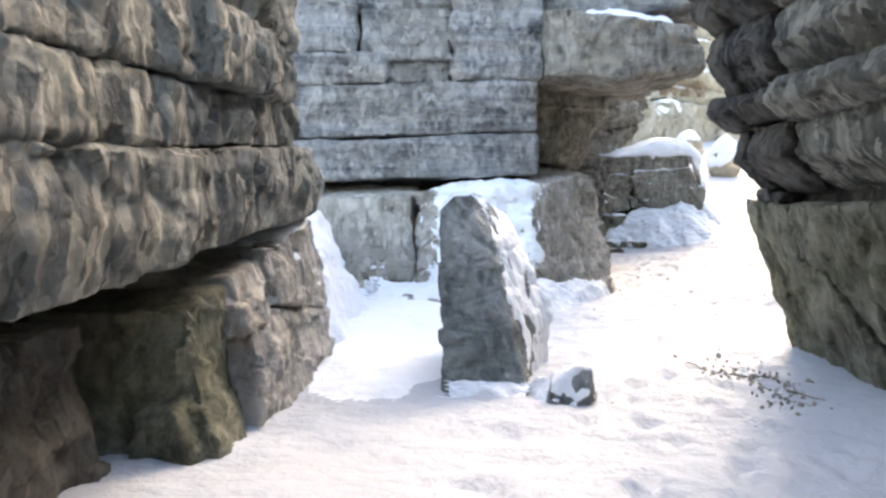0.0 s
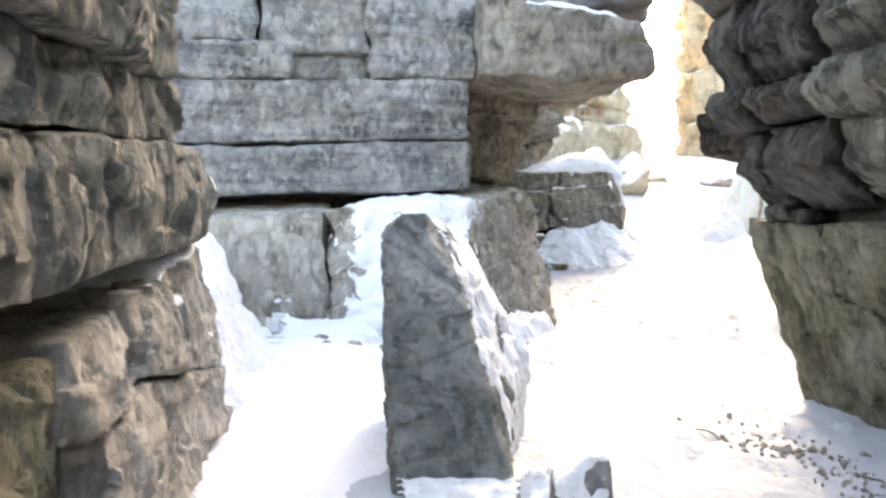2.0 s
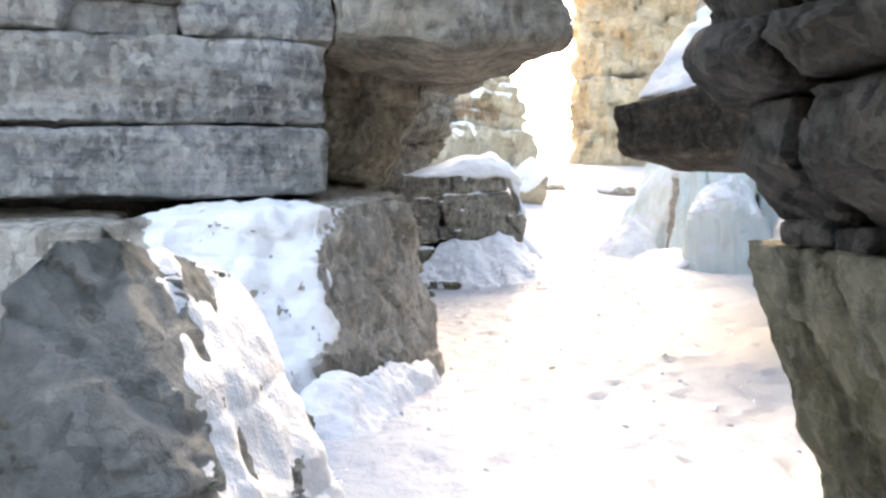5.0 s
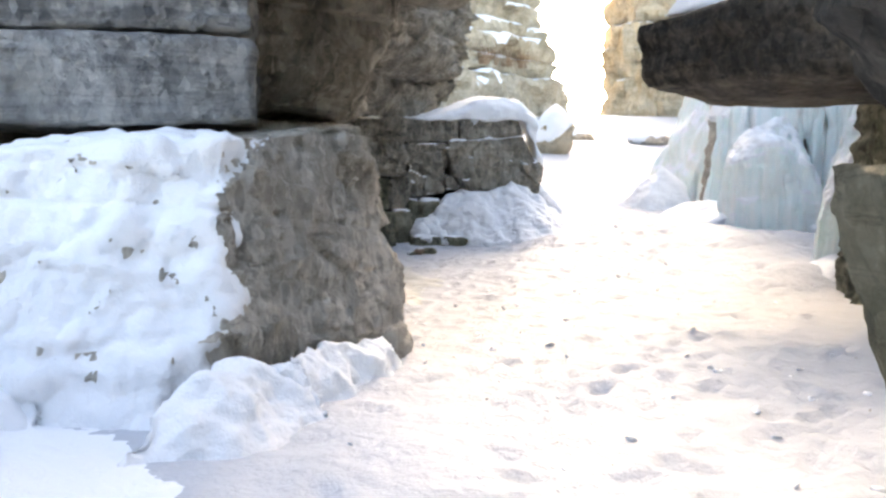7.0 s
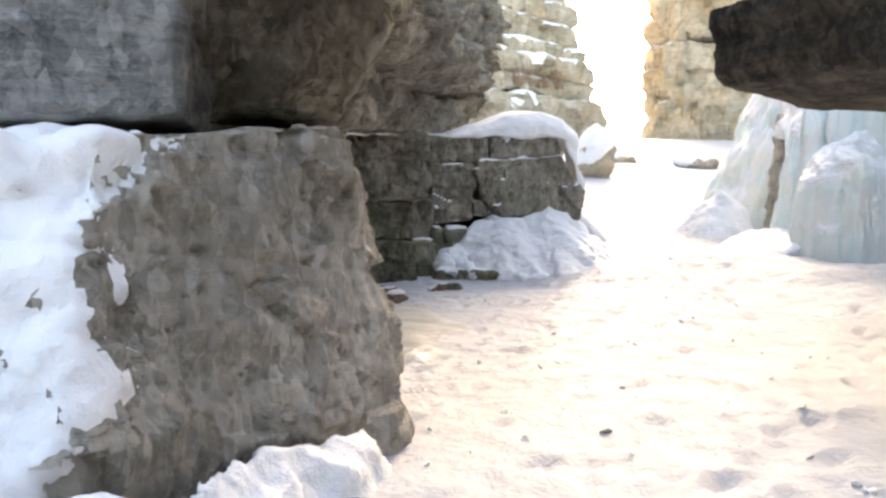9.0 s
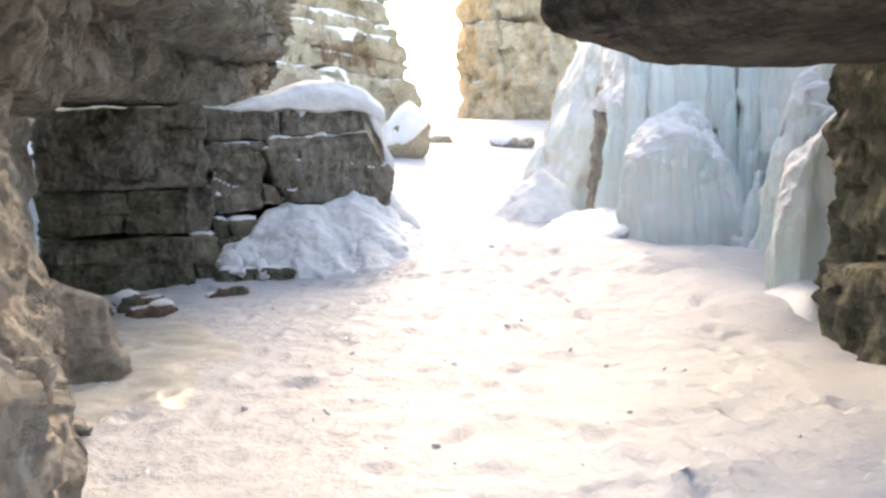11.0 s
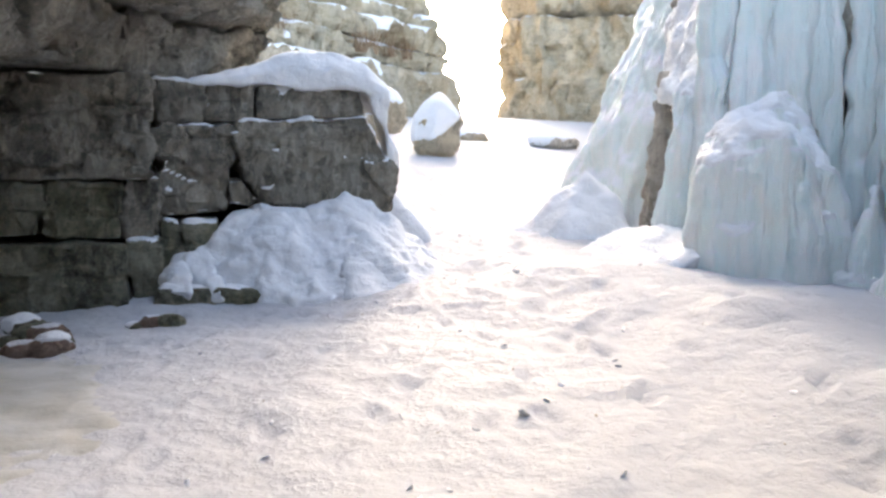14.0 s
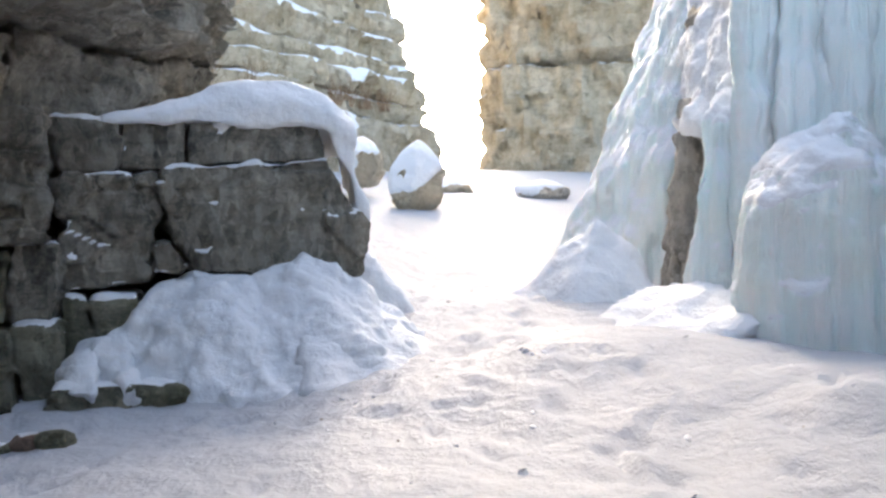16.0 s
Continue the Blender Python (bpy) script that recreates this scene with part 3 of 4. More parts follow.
def bench():
    w = thing("rock_bench", "brown limestone bench blocks half covered in snow", "rock ledge", "structure")
    low = rock("bench_block", [prism([(-3, 12.3), (-0.42, 12.4), (-0.4, 14), (-3, 14)], [(-3, 12.6), (-0.46, 12.65), (-0.4, 14), (-3, 14)], -0.2, [1.5, 1.62, 1.8, 1.8])], BROWN, w, 0.045, 0.04, 0.03, 0.03, 91)
    crust(low, lambda p, n: 0.03 * fbm(p * np.array([2.0, 2.0, 5.0]), 4) - 0.012 - 0.06 * np.clip(n[:, 2] - 0.5, 0, 1) + np.clip(0.25 - p[:, 2], -0.02, 0.1), parent=low)
    big = rock("bench_block", [prism([(-0.38, 12.2), (1.22, 11.95), (2.84, 14.1), (2.85, 17), (-0.3, 17)], [(-0.38, 12.65), (1.36, 12.66), (2.42, 14.1), (2.4, 17), (-0.3, 17)], -0.2, [1.65, 1.78, 1.98, 2.17, 1.7]) + [(2.72, 14.12, 1.0)]], BROWN, w, 0.03, 0.045, 0.03, 0.075, 92, rib=0.03, cuts=(((1.8, 13, 1.25), (0.05, 0.1, 1), 0.04, 0.02), ((1.6, 12.6, 1.45), (0.6, 0.3, 1), 0.035, 0.018), ((2.2, 13.5, 0.6), (-0.15, 0.1, 1), 0.03, 0.018)))

    def plaster(p, n):
        """Snow on the front and the top, thinning raggedly round the corner."""
        edge = 1.28 + 0.05 * p[:, 2] + 0.10 * fbm(p / 0.3, 5) + 0.24 * np.exp(-((p[:, 2] - 0.72) / 0.13) ** 2)
        sheet_of = np.clip((edge - p[:, 0]) * 0.35, -0.08, 0.028) + 0.034 * fbm(p / 0.15 + 3, 4)
        patches = 0.05 * (fbm(p / 0.16 + 9, 4) - 0.55) - 0.2 * np.clip(p[:, 0] - edge - 0.12, 0, 1)
        return np.maximum(sheet_of, np.minimum(patches, 0.02)) - 0.11 * np.clip(p[:, 1] - 13.6, 0, 1) - 0.12 * np.clip(0.1 - p[:, 0], 0, 1)
    crust(big, plaster, "snow plastered raggedly over the block front", big)
    rock("bench_block", [prism([(2.2, 16), (2.2, 22.9), (1, 24), (1, 16)], [(2.1, 16), (2.2, 22.9), (1, 24), (1, 16)], -0.2, [2.15, 2.5, 2.5, 2.2])], BROWN, w, 0.08, 0.06, 0.05, 0.06, 99)
    # piled blocks further on: outlines in x and z, front, material
    pile = [([(2.2, 1.6), (4.42, 1.62), (4.4, 2.72), (4.3, 2.78), (2.2, 2.7)], 23.85, DARK_BROWN, 0.09),
            ([(2.2, 0.95), (3.28, 0.97), (3.3, 1.55), (2.2, 1.56)], 23.75, OLIVE, 0.07), ([(3.34, 0.97), (4.12, 0.96), (4.14, 1.57), (3.34, 1.56)], 23.9, OLIVE, 0.07), ([(4.17, 0.96), (4.48, 0.97), (4.52, 1.6), (4.18, 1.6)], 23.95, DARK_BROWN, 0.05),
            ([(2.2, -0.2), (4.2, -0.2), (4.18, 0.88), (2.2, 0.92)], 23.5, OLIVE, 0.06), ([(4.23, -0.2), (4.56, -0.2), (4.55, 0.93), (4.22, 0.92)], 23.75, OLIVE, 0.05),
            ([(4.56, 2.33), (5.03, 2.34), (5.04, 2.8), (4.5, 2.78)], 24.3, DARK_BROWN, 0.04), ([(5.07, 2.38), (5.66, 2.36), (5.68, 2.82), (5.07, 2.8)], 24.38, DARK_BROWN, 0.04),
            ([(5.71, 2.42), (7.05, 2.52), (7.02, 2.86), (5.71, 2.82)], 24.4, DARK_BROWN, 0.03),
            ([(5.42, 2.35), (7.08, 2.48), (7.5, 1.82), (7.44, 1.3), (5.74, 1.38), (5.5, 1.85)], 24.34, DARK_BROWN, 0.045),
            ([(5.2, 2.28), (5.38, 2.33), (5.46, 1.88), (5.34, 1.72)], 24.4, DARK_BROWN, 0.03),
            ([(4.57, 2.27), (5.17, 2.27), (5.36, 1.6), (5.36, 1.24), (4.58, 1.18)], 24.2, DARK_BROWN, 0.06), ([(5.34, 1.62), (5.52, 1.64), (5.7, 1.42), (5.62, 1.32), (5.36, 1.35)], 24.22, DARK_BROWN, 0.03),
            ([(4.8, 1.08), (5.22, 1.12), (5.2, 0.68), (4.84, 0.7)], 24.1, OLIVE, 0.04), ([(4.58, 1.14), (4.78, 1.1), (4.8, 0.5), (4.58, 0.5)], 24.15, OLIVE, 0.04),
            ([(4.5, -0.2), (5.7, -0.2), (5.55, 0.36), (4.52, 0.40)], 23.3, OLIVE, 0.05)]
    for n, (outline, front, mat, chip) in enumerate(pile):
        cx, cz = sum(x for x, _ in outline) / len(outline), sum(z for _, z in outline) / len(outline)
        grown = [(x + 0.006 * (1 if x > cx else -1), z + 0.006 * (1 if z > cz else -1)) for x, z in outline]
        b = rock("bench_block", [face_xz(grown, front, 25.6)], mat, w, 0.032, 0.03, 0.022, chip * 1.25, 90.5 + n, rib=0.015)
        if n not in (0, 1, 2, 4):
            crust(b, lambda p, n: 0.09 * (n[:, 2] - 0.55) + 0.04 * fbm(p / 0.2 + 2, 3) - 0.012, parent=b)
    # added dark backing that closes the open joints of the pile
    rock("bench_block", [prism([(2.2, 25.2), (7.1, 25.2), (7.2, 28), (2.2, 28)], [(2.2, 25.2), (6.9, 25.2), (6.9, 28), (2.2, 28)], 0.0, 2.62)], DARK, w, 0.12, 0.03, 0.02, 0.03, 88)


def right_wall():
    w = thing("wall_right", "grey bulging limestone layers above an olive boulder", "rock wall", "structure")

    def bed(z0, z1, x, y, seed, near=4.6, mat=WEATHERED):
        """Two nose blocks at the corner and a longer block behind the joint."""
        zm = z0 + 0.5 * (z1 - z0)
        for poly in ([(x + 0.06, 8.36), (x, y - 0.35), (x + 0.15, y), (x + 1.2, y + 0.4), (x + 1.4, 8.4)], [(x + 0.14, 7.55), (x + 0.08, 8.31), (x + 1.4, 8.35), (x + 1.4, 7.6)], [(x + 0.55, near), (x + 0.2, 6.2), (x + 0.2, 7.5), (7.0, 11.0), (7.0, 3.0), (x + 1.0, near - 1.2)]):
            inner = [(a + (0.07 if a < x + 0.6 else 0), b) for a, b in poly]
            # the nose blocks take the darkened grey: their shade is in the colour
            rock("stone_block", [prism([(a + ((0.4 if z0 < 2 else 0.14) if a < x + 0.6 else 0), b) for a, b in inner], inner, z0, z1) + [(a, b, zm) for a, b in poly] + [(a + 0.05, b, z0 + 0.75 * (z1 - z0)) for a, b in poly]], SHADED if poly[0][1] > 7 else mat, w, 0.042, 0.03, 0.035, 0.06, seed + poly[0][1])
    bed(1.62, 2.26, 2.86, 8.9, 101)
    bed(2.27, 2.58, 2.66, 9.0, 102)
    bed(2.59, 3.2, 2.68, 9.05, 103)
    bed(3.21, 3.62, 2.5, 9.0, 104)
    bed(3.63, 4.2, 2.26, 9.0, 118)
    bed(4.2, 5.6, 2.2, 9.0, 105)
    bed(5.6, 6.2, 2.5, 9.0, 106)
    # the olive boulder, split by a slanting crack
    lean = lambda y, z: 3.72 - 0.346 * z - 0.03 * (8.0 - y)
    for n, outline in enumerate(([(8.95, -0.3), (9.1, 1.57), (8.0, 1.5), (7.98, 0.93), (7.3, 0.66), (6.62, 0.1), (6.6, -0.3)], [(7.9, 1.53), (7.89, 1.02), (7.24, 0.78), (6.6, 0.26), (6.6, 1.52)])):
        pieces = [outline[:3] + [(7.24, 1.53)], outline[2:] + [(7.24, 1.53)]] if n else [outline[:4] + outline[-1:], outline[3:]]
        rock("stone_block", [[(lean(y, z), y, z) for y, z in o] + [(7.0, y + (1.5 if y > 8.5 else 0.2), z) for y, z in o] for o in pieces], OLIVE, w, 0.034, 0.03, 0.015, 0.035, 107 + n, rib=0.025, cuts=(((3.3, 8.72, 1.0), (0, 1, 0.12), 0.04, 0.022), ((3.3, 8.4, 1.2), (0, 1, -0.25), 0.045, 0.022), ((3.4, 7.2, 1.2), (0, 1, 0.5), 0.02, 0.02)))
    # small stones in the gap, shade-toned like the noses
    for n, (y0, z0, s0) in enumerate(((8.55, 1.6, 0.13), (8.3, 1.58, 0.1), (8.75, 1.62, 0.09))):
        rock("stone_block", [[(3.25 + dx * s0 * 1.6, y0 + dy * s0, z0 - 0.06 + dz * s0) for dx in (0, 1) for dy in (-1, 1) for dz in (0, 1)]], SHADED, w, 0.03, 0.015, 0.01, 0.02, 117 + n)
    rock("stone_block", [prism([(3.7, 3.0), (3.78, 6.55), (7, 6.5), (7, 2.5)], [(3.1, 3.4), (3.13, 6.5), (7, 6.5), (7, 2.5)], -0.3, [1.48, 1.52, 1.5, 1.5])], OLIVE, w, 0.06, 0.06, 0.03, 0.05, 110, rib=0.03)
    # added filler that stops light through the gap; its dark colour serves as shade
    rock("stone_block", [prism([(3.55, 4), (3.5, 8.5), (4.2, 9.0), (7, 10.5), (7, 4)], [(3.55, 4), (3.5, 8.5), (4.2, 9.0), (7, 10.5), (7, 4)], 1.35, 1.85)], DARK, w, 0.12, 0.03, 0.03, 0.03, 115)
    rock("stone_block", [prism([(5, 10), (8.6, 14.0), (12, 14), (7, 8)], [(5, 10), (8.6, 14.0), (12, 14), (7, 8)], -0.3, 6)], WEATHERED, w, 0.15, 0.1, 0.06, 0.1, 108)
    # unseen near stretch, added; its height is set by the skylight it lets in
    rock("stone_block", [prism([(3.3, -9), (3.6, 3.2), (7, 3), (7, -9)], [(3.0, -9), (3.1, 3.6), (7, 3), (7, -9)], -0.3, 5.5)], WEATHERED, w, 0.15, 0.1, 0.06, 0.1, 109)
    # end wall out of view, added to limit the skylight from behind
    back = thing("unseen_end_wall", "unseen grey limestone wall added behind the start to limit skylight", "rock wall", "structure")
    rock("stone_block", [prism([(-5, -8), (7, -8), (7, -10), (-5, -10)], [(-5, -8), (7, -8), (7, -10), (-5, -10)], -0.5, 4.5)], WEATHERED, back, 0.25, 0.1, 0.1, 0.1, 116)


def chock():
    w = thing("overhanging_slab", "dark brown limestone slab jutting above the ice", "rock", "structure")
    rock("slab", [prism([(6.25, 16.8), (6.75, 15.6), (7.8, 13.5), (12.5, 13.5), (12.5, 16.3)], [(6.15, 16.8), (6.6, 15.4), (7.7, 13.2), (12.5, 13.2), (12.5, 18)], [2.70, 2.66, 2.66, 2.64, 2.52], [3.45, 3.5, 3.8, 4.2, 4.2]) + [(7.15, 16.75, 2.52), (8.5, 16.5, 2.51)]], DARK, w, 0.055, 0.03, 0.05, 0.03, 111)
    rock("support", [prism([(9.6, 17.1), (9.0, 15.4), (8.6, 13), (12, 13), (12, 17.4)], [(9.8, 17.35), (9.2, 15.4), (8.8, 13), (12, 13), (12, 17.4)], 0.4, 2.9)], OLIVE, w, 0.05, 0.08, 0.05, 0.09, 112, rib=0.03)
    rock("support", [prism([(9.12, 16.75), (8.7, 15.4), (8.4, 13), (10, 13), (10, 17.0)], [(9.35, 16.95), (8.9, 15.6), (8.6, 13), (10, 13), (10, 17.0)], -0.2, [0.75, 0.7, 0.7, 0.7, 0.7])], OLIVE, w, 0.05, 0.06, 0.03, 0.06, 113)
    soft("snow_cap", [prism([(6.35, 16.7), (6.95, 15.4), (10, 15), (10, 17)], [(7.2, 16.6), (7.6, 15.6), (10, 15.4), (10, 17)], 3.5, [4.7, 4.7, 5.6, 5.6])], SNOW, w, 0.06, 0.08, 0.6, 5, 114)


def far_cliffs():
    w = thing("cliff_far_left", "sunlit tan limestone cliff with ledges of snow", "cliff", "structure")
    for n, (z0, z1, o) in enumerate([(2, 7.6, 0.9), (7.6, 8.9, 0.35), (8.95, 9.9, 0.0), (9.95, 10.7, -0.5), (10.75, 12.2, -0.8), (12.25, 13.2, -1.4), (13.25, 15.4, -1.6), (15.5, 19, -1.9), (19, 34, -2.2)]):
        poly = [(2 + o, 47), (12 + o, 52), (19.3 + o, 57.3), (15, 95), (-20, 95), (-10, 40)]
        b = rock("cliff_face", [prism(poly, poly, z0, z1)], TAN, w, 0.28 if n < 7 else 0.6, 0.25, 0.1, 0.3, 121 + n, rib=0.06, size=3.0)
        if n < 7:
            crust(b, lambda p, n: 0.5 * (n[:, 2] - 0.75) + 0.18 * fbm(p / 1.6, 3), parent=b)
    w = thing("cliff_far_right", "sunlit yellow limestone cliff with a snow foot", "cliff", "structure")
    poly = [(25.2, 63.2), (26.5, 61.5), (31, 60.5), (40, 52), (60, 60), (45, 100)]
    rock("cliff_face", [prism(poly, poly, 5.0, 12.5)], TAN, w, 0.3, 0.4, 0.05, 0.35, 131, rib=0.3, size=3.5)
    poly = [(25.8, 64), (27.2, 62.3), (31, 61), (40, 53), (60, 60), (45, 100)]
    rock("cliff_face", [prism(poly, poly, 12.6, 34.0)], TAN, w, 0.5, 0.5, 0.1, 0.5, 132, rib=0.3, size=3.5)


def backdrop():
    bm = bmesh.new()
    vs = [bm.verts.new(p) for p in ((-20, 185, -5), (110, 150, -5), (110, 150, 60), (-20, 185, 60))]
    bm.faces.new(vs)
    me = bpy.data.meshes.new("backdrop")
    bm.to_mesh(me)
    bm.free()
    me.materials.append(GLOW)
    ob = tagged(new("backdrop", me), "bright hazy white sky beyond the canyon", "sky", kind="structure")
    ob.visible_shadow = False


# ---- things on the canyon floor ----
def standing_stone():
    s = rock("standing_stone", [[(0.0, 6.72, -0.2), (0.64, 6.65, -0.2), (1.03, 8.0, -0.2), (0.1, 8.6, -0.2), (0.66, 6.78, 0.12), (-0.04, 7.5, 1.46), (0.10, 7.58, 1.60), (0.26, 7.62, 1.60), (0.38, 7.65, 1.49), (0.58, 8.25, 1.46), (0.05, 8.3, 1.5), (0.94, 7.9, 0.66)]], SLATE, None, 0.018, 0.014, 0.006, 0.036, 141, rib=0.01, cuts=(((0.2, 7, 0.42), (-0.3, 0.1, 1), 0.016, 0.012), ((0.2, 7, 0.72), (-0.22, 0.1, 1), 0.018, 0.013), ((0.2, 7.2, 0.98), (-0.4, 0.1, 1), 0.016, 0.012), ((0.25, 7.4, 1.22), (0.7, 0.1, 1), 0.018, 0.012), ((0.2, 7, 0.2), (0.15, 0.1, 1), 0.014, 0.012)))
    tagged(s, "slate-grey leaning standing stone dusted with snow", "boulder")

    def clings(p, n):
        """Snow in patches on the sloping side, with a few streaks over the edge."""
        past = p[:, 0] - (0.68 - 0.2 * p[:, 2]) + 0.05 * fbm(p / 0.2, 3)
        return np.clip(past * 0.25, -0.09, 0.022) + 0.032 * fbm(p / np.array([0.16, 0.16, 0.4]), 4) - 0.014 + 0.03 * np.clip(n[:, 2] - 0.6, 0, 1)
    crust(s, clings, "ragged white snow patches")
    k = rock("small_rock", [[(0.80, 6.35, -0.1), (1.12, 6.42, -0.1), (1.2, 6.8, -0.1), (0.84, 6.8, -0.1), (0.88, 6.45, 0.16), (1.05, 6.5, 0.25), (1.17, 6.55, 0.22), (1.14, 6.75, 0.24), (0.9, 6.75, 0.14)]], GREY, None, 0.02, 0.012, 0.01, 0.02, 143)
    tagged(k, "small grey rock with snow beside the standing stone", "rock")
    crust(k, lambda p, n: 0.06 * (n[:, 2] - 0.4) + 0.02 * fbm(p / 0.08, 3))


def crumbs():
    for n, pts in enumerate([[(-0.1, 6.55, -0.1), (0.7, 6.45, -0.1), (0.75, 6.8, 0.08), (0.0, 6.9, 0.1), (0.4, 6.6, 0.07)], [(0.72, 6.4, -0.05), (1.05, 6.3, -0.05), (0.95, 6.6, 0.13), (0.75, 6.7, 0.16), (0.6, 6.9, 0.0)]]):
        drift("crumbly snow at the foot of the standing stone", [pts], 215 + n, voxel=0.025, amp=0.04, scale=0.15, melt=2)


def drift(label, hulls, seed, voxel=0.05, amp=0.06, scale=0.45, melt=5, name="snow_drift", category="snow drift", mat=None, rib=0.0):
    return tagged(soft(name, hulls, mat or SNOW, None, voxel, amp, scale, melt, seed, rib), label, category)


def drifts():
    drift("steep white snow drift in the alcove corner", [[(-1.25, 8.5, 0.2), (-1.3, 9.5, 1.1), (-1.5, 10.1, 1.45), (-1.05, 8.9, -0.1), (-0.95, 10.0, -0.1), (-1.05, 11.3, 0.0), (-1.5, 12.4, 0.6), (-2.6, 12.5, 1.3), (-2.6, 9.4, 1.2), (-1.2, 8.4, -0.2)], [(-1.2, 9.4, -0.2), (-0.3, 10.6, -0.2), (0.6, 11.8, -0.2), (0.2, 12.4, 0.3), (-1.2, 12.4, 0.45)]], 201, amp=0.1, scale=0.5, melt=3)
    drift("lumpy snow bank along the bench foot", [[(0.7, 10.9, -0.1), (1.0, 11.5, 0.3), (1.35, 11.8, 0.42), (1.85, 12.3, 0.36), (2.1, 12.0, -0.1), (1.5, 11.2, -0.1), (1.3, 12.1, 0.4)]], 203, voxel=0.03, amp=0.075, scale=0.25, melt=2)
    drift("lumpy snow bank along the bench foot", [[(1.7, 12.0, -0.1), (1.75, 12.45, 0.38), (2.55, 13.45, 0.3), (2.8, 13.55, -0.1), (2.25, 12.35, -0.1), (2.0, 12.9, 0.35)]], 214, voxel=0.03, amp=0.07, scale=0.25, melt=2)
    drift("snow on the alcove ledge", [[(-0.3, 12.75, 1.66), (1.2, 12.75, 1.76), (1.4, 13.6, 1.86), (1.3, 14.5, 1.9), (-0.3, 14, 1.7), (0.6, 13.3, 1.82)]], 204, amp=0.03)
    crest = [(4.55, 0.5), (4.75, 0.74), (5.05, 0.84), (5.3, 1.1), (5.72, 1.36), (6.3, 1.26), (6.82, 1.54), (7.3, 1.32), (7.8, 0.85), (8.3, 0.35)]
    toe = [(4.6, 23.7), (4.8, 23.6), (5.3, 23.5), (5.9, 22.95), (6.1, 22.75), (6.5, 22.6), (7.0, 22.5), (7.5, 22.5), (8.0, 22.7), (8.5, 23.2)]
    bank = []
    for (xa, za), (xb, zb), (ta, ya), (tb, yb) in zip(crest, crest[1:], toe, toe[1:]):
        bank.append([(xa, 24.5, za), (xb, 24.5, zb), (xa, 24.15, za), (xb, 24.15, zb), (xa, 24.5, 0), (xb, 24.5, 0), (ta, ya, 0.0), (tb, yb, 0.0), ((xa + ta) / 2, (24 + ya) / 2, 0.36 * za + 0.06), ((xb + tb) / 2, (24 + yb) / 2, 0.36 * zb + 0.06)])
    bank[0] += [(4.6, 23.3, 0.40), (4.9, 23.15, 0.40)]
    bank[1] += [(5.2, 23.15, 0.38)]
    drift("rippled snow bank against the bench blocks", bank, 207, voxel=0.032, amp=0.075, scale=0.3, melt=1, rib=0.05)
    line = [(4.9, 2.78, 2.84), (5.3, 2.78, 2.96), (5.8, 2.78, 3.14), (6.3, 2.8, 3.34), (6.7, 2.82, 3.34), (7.1, 2.8, 3.2), (7.42, 2.6, 2.92)]
    cap = [[(xa, 24.28, la), (xb, 24.28, lb), (xa, 24.4, ha), (xb, 24.4, hb), (xa, 26, la), (xb, 26, lb), (xa, 25.8, ha + 0.1), (xb, 25.8, hb + 0.1), (xa, 24.24, (la + ha) / 2), (xb, 24.24, (lb + hb) / 2)] for (xa, la, ha), (xb, lb, hb) in zip(line, line[1:])]
    cap.append([(7.05, 24.3, 2.95), (7.42, 24.3, 2.9), (7.46, 24.5, 2.3), (7.4, 24.36, 2.25), (7.2, 24.3, 2.5), (7.55, 25.5, 2.2), (7.5, 25.5, 2.9)])
    cap.append([(7.3, 24.34, 2.4), (7.44, 24.36, 2.35), (7.56, 24.42, 1.85), (7.5, 24.4, 1.8), (7.6, 25.3, 1.8), (7.5, 25.3, 2.4)])
    drift("thick rounded snow cap on the bench blocks", cap, 206, voxel=0.04, amp=0.05, scale=0.5, melt=3)
    drift("low snow apron spreading from the bank", [[(6.7, 22.2, 0.0), (7.6, 22.1, 0.05), (8.4, 22.9, 0.2), (8.4, 24.2, 0.45), (7.3, 24.1, 1.05), (6.6, 23.5, 0.8), (6.5, 22.9, 0.3)]], 213, amp=0.09, scale=0.5, melt=4)
    drift("snow slope beyond the bench", [[(7.3, 24.6, 0.3), (8.6, 24.4, 0.3), (9.0, 26.5, 0.6), (7.6, 27.0, 2.0), (7.4, 25.2, 1.8), (8.0, 25.2, 1.1)]], 208, amp=0.07)
    drift("pointed snow cone beside the ice", [[(10.55, 24.85, 1.95), (9.6, 23.9, 0.5), (9.3, 25.4, 0.6), (10.2, 26.2, 0.6), (11.5, 25.0, 0.7), (11.2, 23.9, 0.6), (11.0, 24.9, 1.7)]], 209, amp=0.06)
    drift("low snow bank at the foot of the ice", [[(8.9, 23.6, 0.4), (9.2, 22.5, 0.35), (9.8, 22.0, 0.4), (10.5, 21.7, 0.9), (11.2, 23.4, 1.25), (10.6, 24.0, 1.1), (10.9, 22.5, 0.4)]], 210, amp=0.06)
    drift("smooth snow mound beside the ice column", [[(8.9, 17.2, 0.0), (9.2, 18.3, 0.1), (10.6, 18.6, 0.3), (10.4, 17.2, 0.3), (9.5, 17.3, 0.42), (9.9, 17.8, 0.5), (9.0, 16.8, 0)]], 211, amp=0.03)


